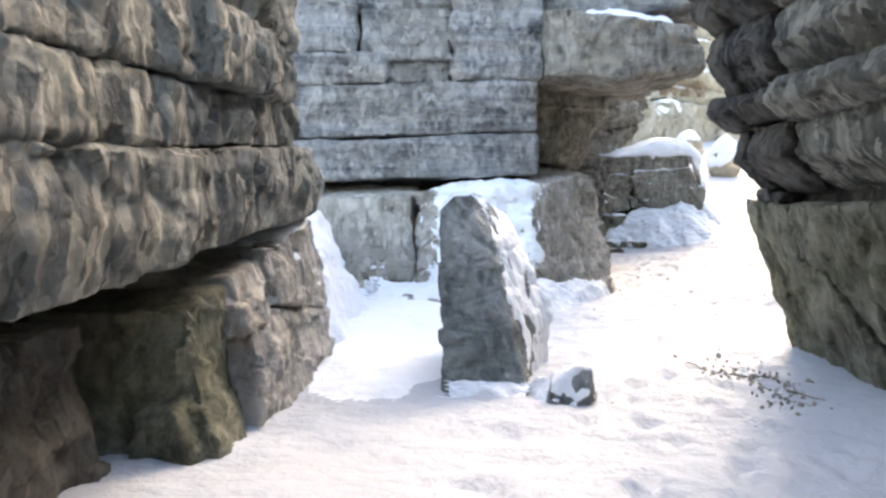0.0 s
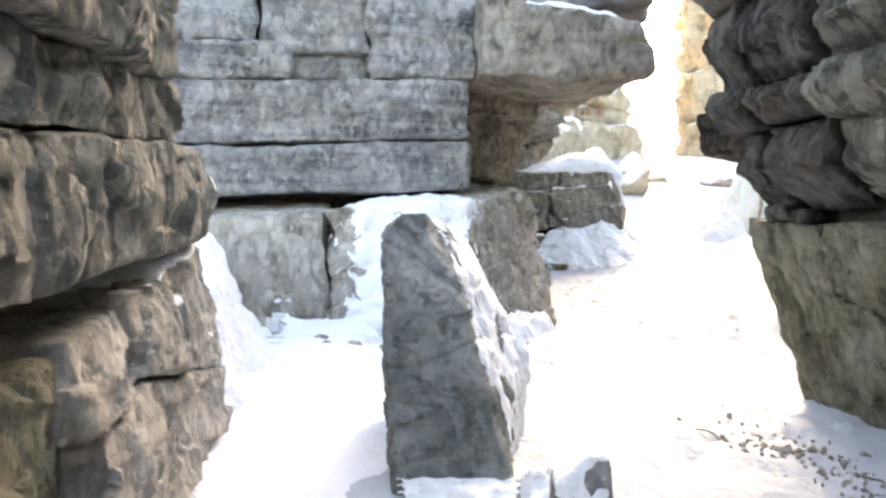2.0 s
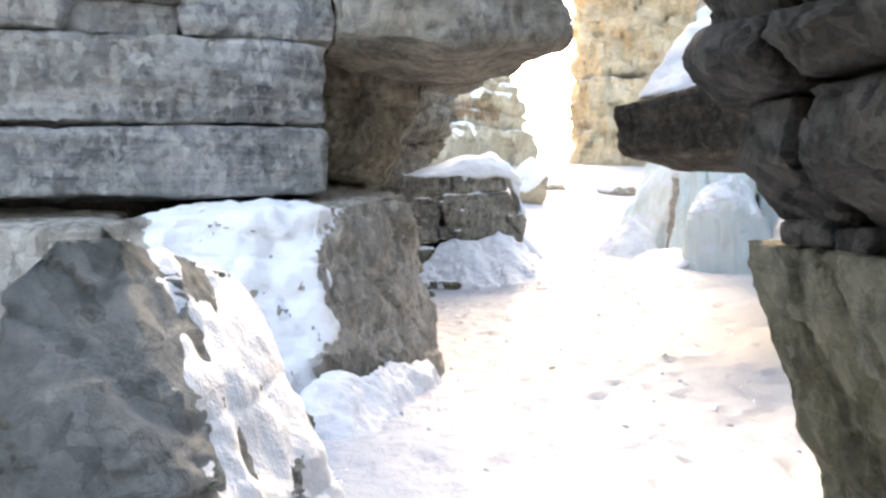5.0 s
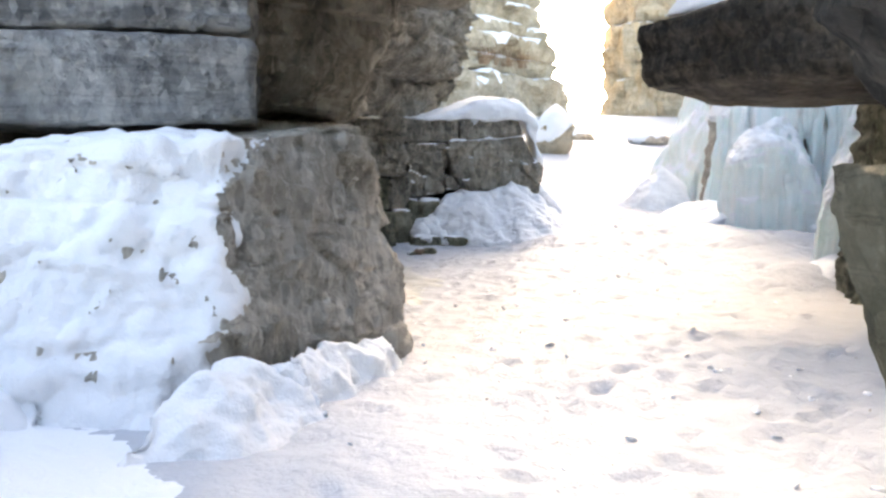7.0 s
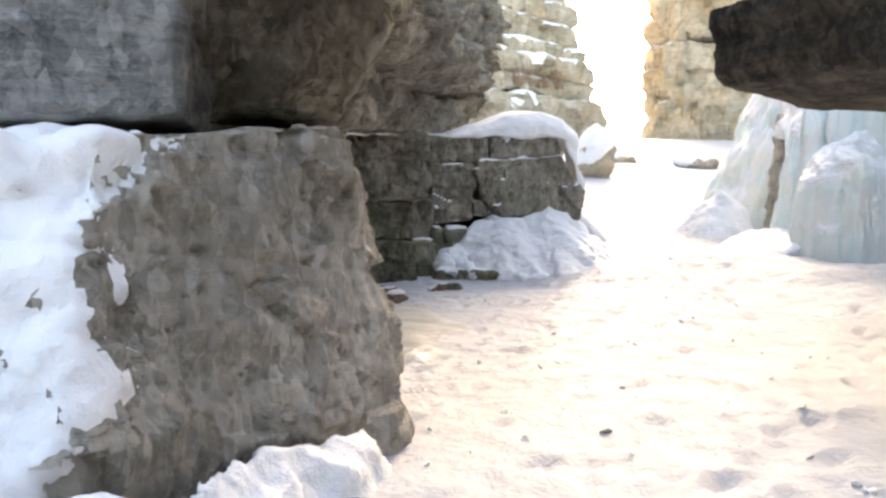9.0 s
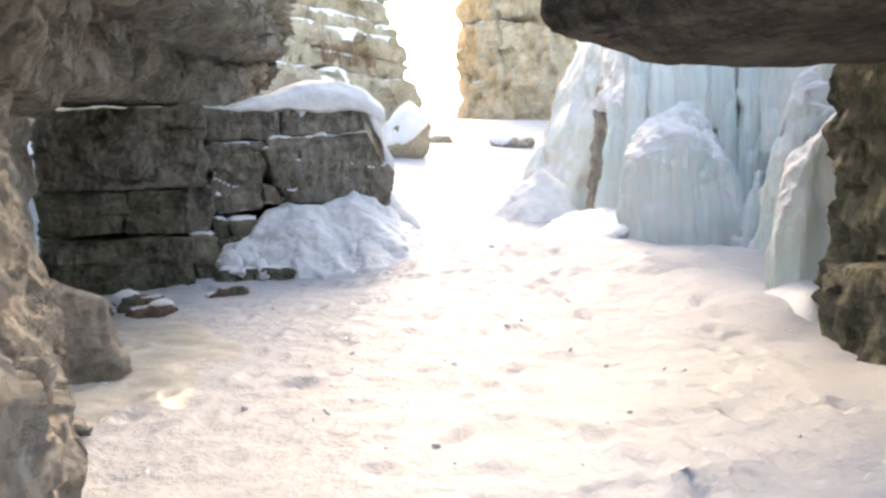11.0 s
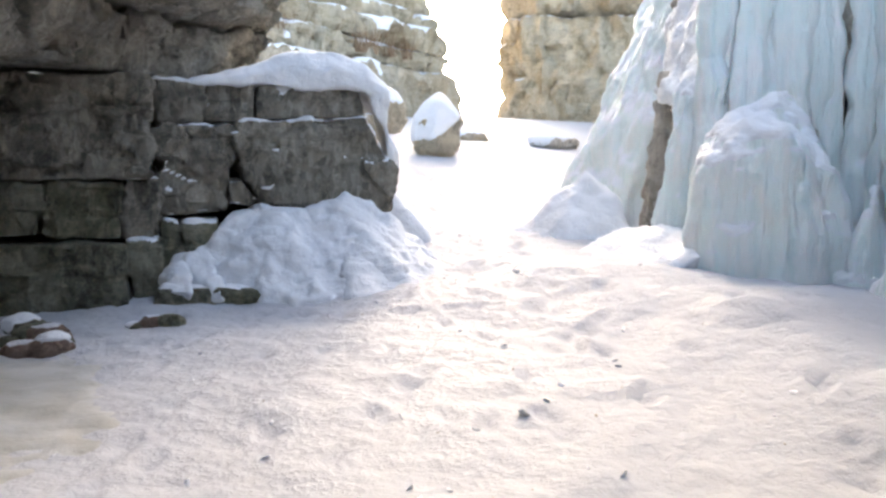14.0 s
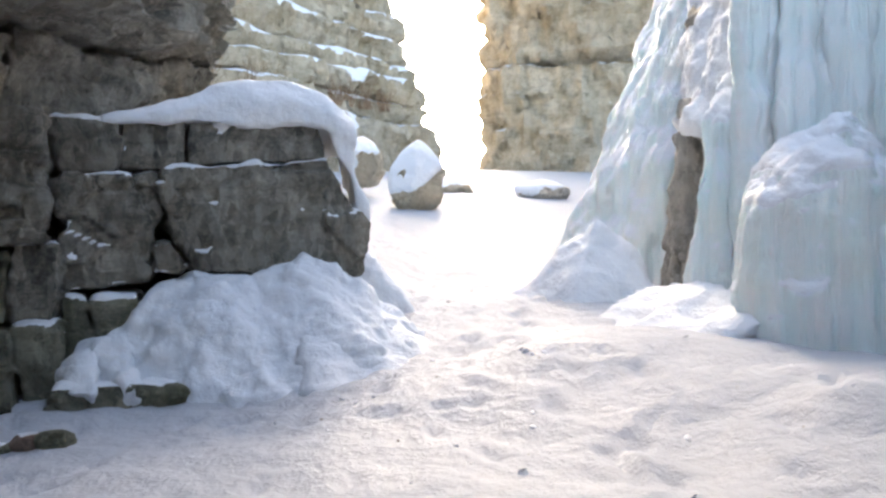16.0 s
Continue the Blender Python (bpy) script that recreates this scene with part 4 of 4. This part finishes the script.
def boulders():
    def snowy(label, c, size, seed, mat=BROWN, cap=True):
        x, y, z = c
        sx, sy, sz = size
        r = random.Random(seed)
        pts = [(x + sx * math.cos(a) * math.cos(b) * r.uniform(.85, 1.1), y + sy * math.sin(a) * math.cos(b) * r.uniform(.85, 1.1), z + sz * math.sin(b)) for a in (0.3, 1.3, 2.3, 3.4, 4.3, 5.4) for b in (-1.1, -0.3, 0.4, 1.0)]
        stone = tagged(rock("boulder", [pts], mat, None, max(0.03, sx / 14), sx * 0.06, sx * 0.03, sx * 0.06, seed), label, "boulder")
        if cap:
            top = [(x + (px - x) * 1.03 - 0.06 * sx, y + (py - y) * 1.03, pz + 0.1 * sz) for px, py, pz in pts if pz > z - 0.2 * sz or px < x - 0.2 * sx] + [(x, y, z + sz * 1.25)]
            soft("snow_cap", [top], SNOW, stone, max(0.03, sx / 14), sx * 0.05, sx, 4, seed)
    snowy("tan boulder under a snow cap", (12.2, 36.6, 3.2), (0.8, 0.8, 0.95), 221, TAN)
    snowy("pale boulder half buried in snow", (11.5, 39.7, 4.0), (0.8, 0.8, 0.7), 222, TAN)
    snowy("snow-covered boulder on the canyon floor", (14.6, 41.0, 3.2), (1.0, 0.9, 0.6), 224, TAN)
    snowy("flat dark boulder with snow on top", (17.6, 40.2, 3.3), (1.1, 0.8, 0.38), 223, BROWN)
    r = random.Random(9)
    for n in range(13):      # cobbles by the bench foot
        x, y = (r.uniform(2.8, 3.75), r.uniform(21.6, 22.8)) if n < 10 else (4.3 + 0.17 * (n - 10), r.uniform(22.2, 22.6))
        s = r.uniform(0.11, 0.22) if n < 10 else r.uniform(0.07, 0.13)
        snowy("reddish-brown rounded cobble frozen into the floor" if n % 2 else "olive-grey rounded cobble frozen into the floor", (x, y, float(ground_z(np.array([x]), np.array([y]))[0]) + s * 0.15), (s * 1.3, s, s * 0.75), 230 + n, COBBLE if n % 2 else OLIVE, n % 4 == 2)
    end = rock("boulder", [[(2.4, 18.1, -0.2), (3.14, 18.2, -0.2), (3.18, 18.8, -0.2), (2.4, 19.3, -0.2), (2.4, 18.3, 0.75), (3.04, 18.4, 0.66), (3.06, 18.7, 0.5), (2.4, 19.1, 0.8)]], BROWN, None, 0.035, 0.04, 0.02, 0.06, 262)
    tagged(end, "pale brown weathered block at the path edge", "boulder")
    for n in range(7):
        x, y = r.uniform(-0.6, 0.3), r.uniform(11.1, 12.0)
        s = r.uniform(0.05, 0.09)
        snowy("small grey stone lying on the snow", (x, y, float(ground_z(np.array([x]), np.array([y]))[0]) + 0.03), (s * 1.3, s, s * 0.8), 250 + n, BROWN, False)


def sheet(name, label, category, centre, radii, height, material, turn=0.0, ragged=0.4):
    """A thin layer that lies on the ground and runs out raggedly: bare ice or untrodden snow."""
    reach = max(radii) * 1.35
    xs, ys = np.arange(centre[0] - reach, centre[0] + reach, 0.06), np.arange(centre[1] - reach, centre[1] + reach, 0.06)
    X, Y = np.meshgrid(xs, ys)
    x, y = X.ravel(), Y.ravel()
    p = np.stack([x, y, 0 * x], 1)
    dx, dy = x - centre[0] - turn * (y - centre[1]), y - centre[1]
    shape = 1 - (dx / radii[0]) ** 2 - (dy / radii[1]) ** 2 + ragged * fbm(p / 0.6, 5) + 0.4 * ragged * fbm(p / 0.12, 3)
    z = ground_z(x, y) + np.clip(0.06 * shape, -0.03, height * (1 + 0.4 * fbm(p / 0.5 + 4, 4))) - 0.004
    h, k = X.shape
    i = (np.arange(h - 1)[:, None] * k + np.arange(k - 1)).ravel()
    faces = np.stack([i, i + 1, i + k + 1, i + k], 1)
    faces = faces[(shape[faces] > -0.25).any(1)]
    used, back = np.unique(faces, return_inverse=True)
    me = bpy.data.meshes.new(name)
    me.from_pydata(np.stack([x, y, z], 1)[used], [], back.reshape(-1, 4).tolist())
    me.shade_smooth()
    me.materials.append(material)
    tagged(new(name, me), label, category)


def sheets():
    sheet("ice_sheet", "thin grey-green sheet of bare ice on the floor", "ice", (3.1, 19.6), (1.0, 2.6), 0.018, WET_ICE, 0.1, 0.5)
    sheet("snow_layer", "untrodden white snow filling the alcove", "snow", (-0.25, 9.7), (1.35, 2.9), 0.05, SNOW, 0.1, 0.25)


def clods():
    """Kicked-up lumps of hard snow along the trodden way."""
    r = np.random.RandomState(14)
    n = 170
    y = r.uniform(9, 27, n)
    x = -0.4 + 0.3 * y + r.normal(1.6, 1.8, n)
    z = ground_z(x, y)
    bm = bmesh.new()
    for i in range(n):
        s = r.uniform(0.01, 0.024) * (1.8 if r.rand() < 0.04 else 1.0)
        m = Matrix.LocRotScale((x[i], y[i], z[i] + 0.1 * s), Euler((r.rand(), r.rand(), r.rand() * 6)), (s * 2.0, s * 1.5, s * 0.3))
        got = bmesh.ops.create_icosphere(bm, subdivisions=1, radius=1, matrix=m)
        for v in got["verts"]:
            v.co += Vector(r.uniform(-0.3, 0.3, 3) * s)
    me = bpy.data.meshes.new("snow_clods")
    bm.to_mesh(me)
    bm.free()
    me.shade_smooth()
    me.materials.append(SNOW)
    tagged(new("snow_clods", me), "small hard lumps of kicked-up snow", "snow", kind="stuff")


def pebbles():
    """Small stones and crumbs of dirt scattered on the trodden snow."""
    r = np.random.RandomState(4)
    n = 330
    y = r.uniform(3, 26, n)
    x = -0.2 + 0.3 * y + r.normal(0.9, 1.7, n)
    spot = r.rand(n) < 0.65                       # grit by the foot of the olive boulder
    x[spot], y[spot] = r.normal(2.75, 0.2, spot.sum()), r.normal(7.2, 0.5, spot.sum())
    z = ground_z(x, y)
    bm = bmesh.new()
    for i in range(n):
        s = r.uniform(0.004, 0.010) * (r.uniform(0.8, 3.2) if spot[i] else 1.0)
        m = Matrix.LocRotScale((x[i], y[i], z[i] + 0.2 * s), Euler((r.rand() * 6, r.rand() * 6, r.rand() * 6)), (s * 1.5, s, s * 0.7))
        bmesh.ops.create_icosphere(bm, subdivisions=1, radius=1, matrix=m)
    me = bpy.data.meshes.new("pebbles")
    bm.to_mesh(me)
    bm.free()
    me.materials.append(BROWN)
    tagged(new("pebbles", me), "small dark pebbles and grit scattered over the snow", "pebbles", kind="stuff")


def twigs():
    """Dead sticks that lie in the grit by the olive boulder."""
    r = random.Random(33)
    bark = Nodes("dry_bark")
    bark.link(bark.ramp(bark.noise(9.0), (0.35, (0.10, 0.07, 0.05)), (0.65, (0.26, 0.2, 0.15))), bark.bsdf.inputs["Base Color"])
    for x, y, a, l in ((2.3, 7.98, -0.87, 0.42), (2.7, 7.3, 0.4, 0.2), (2.85, 6.8, -0.9, 0.26)):
        bm = bmesh.new()
        last, n = None, 7
        for j in range(n):
            u = j / (n - 1)
            px, py = x + l * u * math.cos(a) + r.uniform(-.006, .006), y + l * u * math.sin(a) + r.uniform(-.012, .012)
            pz = float(ground_z(np.array([px]), np.array([py]))[0]) + 0.008
            w = 0.007 * (1 - 0.6 * u)
            rim = [bm.verts.new((px - w * math.sin(a) * math.cos(c), py + w * math.cos(a) * math.cos(c), pz + w * math.sin(c))) for c in (0.3, 1.6, 2.8, 4.1, 5.3)]
            if last:
                for q in range(5):
                    bm.faces.new((last[q], last[(q + 1) % 5], rim[(q + 1) % 5], rim[q]))
            last = rim
        me = bpy.data.meshes.new("twig")
        bm.to_mesh(me)
        bm.free()
        me.materials.append(bark.mat)
        tagged(new("twig", me), "thin dry brown twig lying on the snow", "twig", "twigs in the grit")


def shrubs():
    """Bare winter twigs on the ledge of the far cliff."""
    r = random.Random(21)
    bark = Nodes("reddish_bark")
    bark.link(bark.ramp(bark.noise(6.0), (0.35, (0.20, 0.11, 0.06)), (0.65, (0.42, 0.27, 0.16))), bark.bsdf.inputs["Base Color"])
    for n in range(9):
        f = n / 8
        x, y, z = 8.2 + 8.5 * f + r.uniform(-.4, .4), 50.0 + 5.0 * f, 7.9 + 0.3 * f
        bm = bmesh.new()
        for k in range(34):
            a, lean, l = r.uniform(0, 6.28), r.uniform(0.1, 0.7), r.uniform(0.7, 1.7)
            p, d = Vector((x + r.uniform(-.3, .3), y + r.uniform(-.2, .2), z)), Vector((math.cos(a) * lean, math.sin(a) * lean, 1)).normalized()
            w = r.uniform(0.012, 0.022)
            last = None
            for j in range(4):
                rim = [bm.verts.new(p + Vector((math.cos(c), math.sin(c), 0)) * w * (1 - j / 4.5)) for c in (0, 2.1, 4.2)]
                if last:
                    for q in range(3):
                        bm.faces.new((last[q], last[(q + 1) % 3], rim[(q + 1) % 3], rim[q]))
                last = rim
                p = p + d * l / 3
                d = (d + Vector((r.uniform(-.4, .4), r.uniform(-.4, .4), r.uniform(-.1, .2)))).normalized()
        me = bpy.data.meshes.new("shrub")
        bm.to_mesh(me)
        bm.free()
        me.materials.append(bark.mat)
        tagged(new("shrub", me), "bare reddish-brown winter shrub on the cliff ledge", "shrub", "cliff shrubs")


# ---- ice ----
def ring(x, y, rx, ry, z, n=8):
    return [(x + rx * math.cos(2 * math.pi * a / n), y + ry * math.sin(2 * math.pi * a / n), z) for a in range(n)]


def ice():
    w = thing("cliff_behind_ice", "brown limestone cliff behind the frozen waterfall", "cliff", "structure")
    rock("cliff_face", [prism([(12.2, 24.2), (12.6, 25.6), (15.5, 28.5), (21, 36), (30, 46), (34, 46), (34, 17), (13.6, 21)], [(12.2, 24.2), (12.9, 25.6), (15.8, 28.5), (21, 36), (30, 46), (34, 46), (34, 17), (13.6, 21)], 0, 10)], BROWN, w, 0.25, 0.1, 0.1, 0.12, 151)
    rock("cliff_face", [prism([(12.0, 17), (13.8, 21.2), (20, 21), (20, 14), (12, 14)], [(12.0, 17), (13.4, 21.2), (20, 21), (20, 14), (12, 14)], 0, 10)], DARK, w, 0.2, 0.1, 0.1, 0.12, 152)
    rock("cliff_face", [[(11.6, 24.7, 0.6), (11.9, 24.2, 0.6), (12.6, 25.4, 0.6), (11.85, 25.4, 0.6), (11.75, 24.7, 3.4), (12.1, 24.2, 3.4), (12.6, 25.4, 3.4), (12.0, 25.0, 3.4)]], BROWN, w, 0.05, 0.06, 0.03, 0.07, 153, rib=0.04)
    w = thing("icefall", "pale blue frozen waterfall with thick columns", "icefall")
    r = random.Random(5)
    def column(x, y, a, foot, top, seed, lean=0.06):
        """A hanging column of ice with bulges, drawn out to a blunt tip."""
        q = random.Random(seed)
        rings, z = [], foot
        while z < top:
            rings.append((x + lean * (z - 1), y + lean * (z - 1) + q.uniform(-.03, .03), a * q.uniform(0.85, 1.15) * (0.55 if not rings and foot > 1.2 else 1.0), z))
            z += q.uniform(0.35, 0.6)
        hulls = [ring(xa, ya, ra, ra * 0.9, za) + ring(xb, yb, rb, rb * 0.9, zb) for (xa, ya, ra, za), (xb, yb, rb, zb) in zip(rings, rings[1:])]
        soft("ice_column", hulls, ICE, w, 0.035, 0.035, 0.3, 2, seed, 0.035)
    for n in range(15):      # hanging columns
        f = n / 14
        column(11.35 + 2.3 * f, 22.95 - 1.05 * f + 0.16 * math.sin(n * 2.3), r.uniform(0.17, 0.27), r.uniform(2.2, 2.6) if n in (7, 11) else r.uniform(0.8, 1.3), 7.2, 60 + n)
    for n in range(7):       # columns round to the near side
        f = n / 6
        column(13.2 - 1.5 * f, 21.6 - 2.6 * f, r.uniform(0.25, 0.4), 0.3 if n % 2 == 0 else 1.6, 7.0, 80 + n)
    mounds = [
        [(10.42, 22.1, 0.5), (10.5, 21.6, 0.5), (11.2, 21.2, 0.5), (12.25, 21.2, 0.5), (12.4, 22.6, 0.5), (10.8, 22.7, 0.5), (10.46, 22.05, 1.75), (10.6, 21.75, 1.95), (11.3, 21.35, 2.05), (12.2, 21.4, 1.75), (10.8, 22.1, 2.25), (11.2, 21.7, 2.5), (11.6, 22.1, 2.85), (12.0, 22.15, 2.8), (12.3, 22.5, 2.4), (11.0, 22.6, 2.3)],
        [(11.9, 21.05, 0.5), (12.5, 20.9, 0.5), (12.9, 21.4, 0.5), (12.0, 21.5, 0.5), (12.35, 21.2, 1.6), (12.6, 21.4, 1.7)],
        [(10.82, 23.4, 0.8), (11.0, 23.0, 0.8), (11.6, 22.9, 0.8), (11.9, 23.8, 0.8), (11.0, 23.7, 0.8), (10.9, 23.35, 2.3), (11.1, 23.2, 2.7), (11.5, 23.2, 3.2), (11.9, 23.7, 3.8), (11.4, 23.6, 3.3)],
        [(10.75, 19.4, 0.2), (11.0, 18.8, 0.2), (12.2, 18.5, 0.2), (12.5, 20.0, 0.2), (11.2, 20.2, 0.2), (10.85, 19.45, 1.4), (11.0, 19.3, 2.3), (11.3, 19.3, 2.85), (11.8, 19.2, 3.15), (12.4, 19.3, 3.2), (12.4, 20.0, 2.8), (11.9, 18.7, 2.9)],
        [(9.6, 18.0, 0.1), (9.95, 17.55, 0.1), (10.8, 17.5, 0.1), (10.9, 18.6, 0.1), (10.0, 18.5, 0.1), (9.72, 18.0, 1.0), (9.9, 17.9, 1.6), (10.15, 17.8, 2.0), (10.6, 17.7, 2.3), (10.9, 18.1, 2.3), (10.3, 18.4, 1.7)],
    ]
    for n, pts in enumerate(mounds):
        mound = soft("ice_mound", [pts], ICE, w, 0.035, 0.06, 0.4, 2, 31 + n, 0.075)
        crust(mound, lambda p, n: np.clip(0.16 * (n[:, 2] - 0.42), -0.1, 0.06) + 0.035 * fbm(p / 0.22, 4), "lumpy snow lying on the ice", mound)
    soft("ice_apron", [[(11.2, 27.4, 0.6), (11.55, 25.9, 0.7), (12.7, 25.4, 0.7), (13.8, 30, 0.8), (12.15, 26.8, 2.35), (12.8, 26.5, 3.8), (13.35, 26.4, 5.2), (12.5, 25.5, 3.4), (14.4, 26.2, 8.5), (15.8, 30, 8), (13.3, 30.5, 1.2)]], ICE, w, 0.06, 0.12, 0.8, 3, 41, 0.1)
    soft("ice_apron", [[(15, 30, 0.9), (17.5, 33, 2.0), (20.5, 38, 2.8), (22, 38, 2.5), (17, 29, 1), (16.5, 30, 4.5), (20, 35, 4.8), (22, 39, 4.5), (18, 30, 7)]], SNOW, w, 0.15, 0.12, 0.9, 5, 42)
    soft("snow_cap", [[(11.45, 24.3, 2.9), (11.7, 23.5, 3.0), (12.4, 24.8, 3.2), (12.3, 25.6, 3.4), (13.0, 26.2, 5.2), (13.5, 24.5, 8.0), (12.0, 23.4, 4.6), (14.2, 26.4, 8.6), (12.0, 25.0, 3.0), (12.9, 23.2, 8.0)]], SNOW, w, 0.05, 0.12, 0.45, 3, 43, 0.05)


left_wall()
back_wall()
overhang()
alcove()
bench()
right_wall()
chock()
far_cliffs()
backdrop()
standing_stone()
drifts()
crumbs()
boulders()
shrubs()
twigs()
ice()
sheets()
clods()
pebbles()
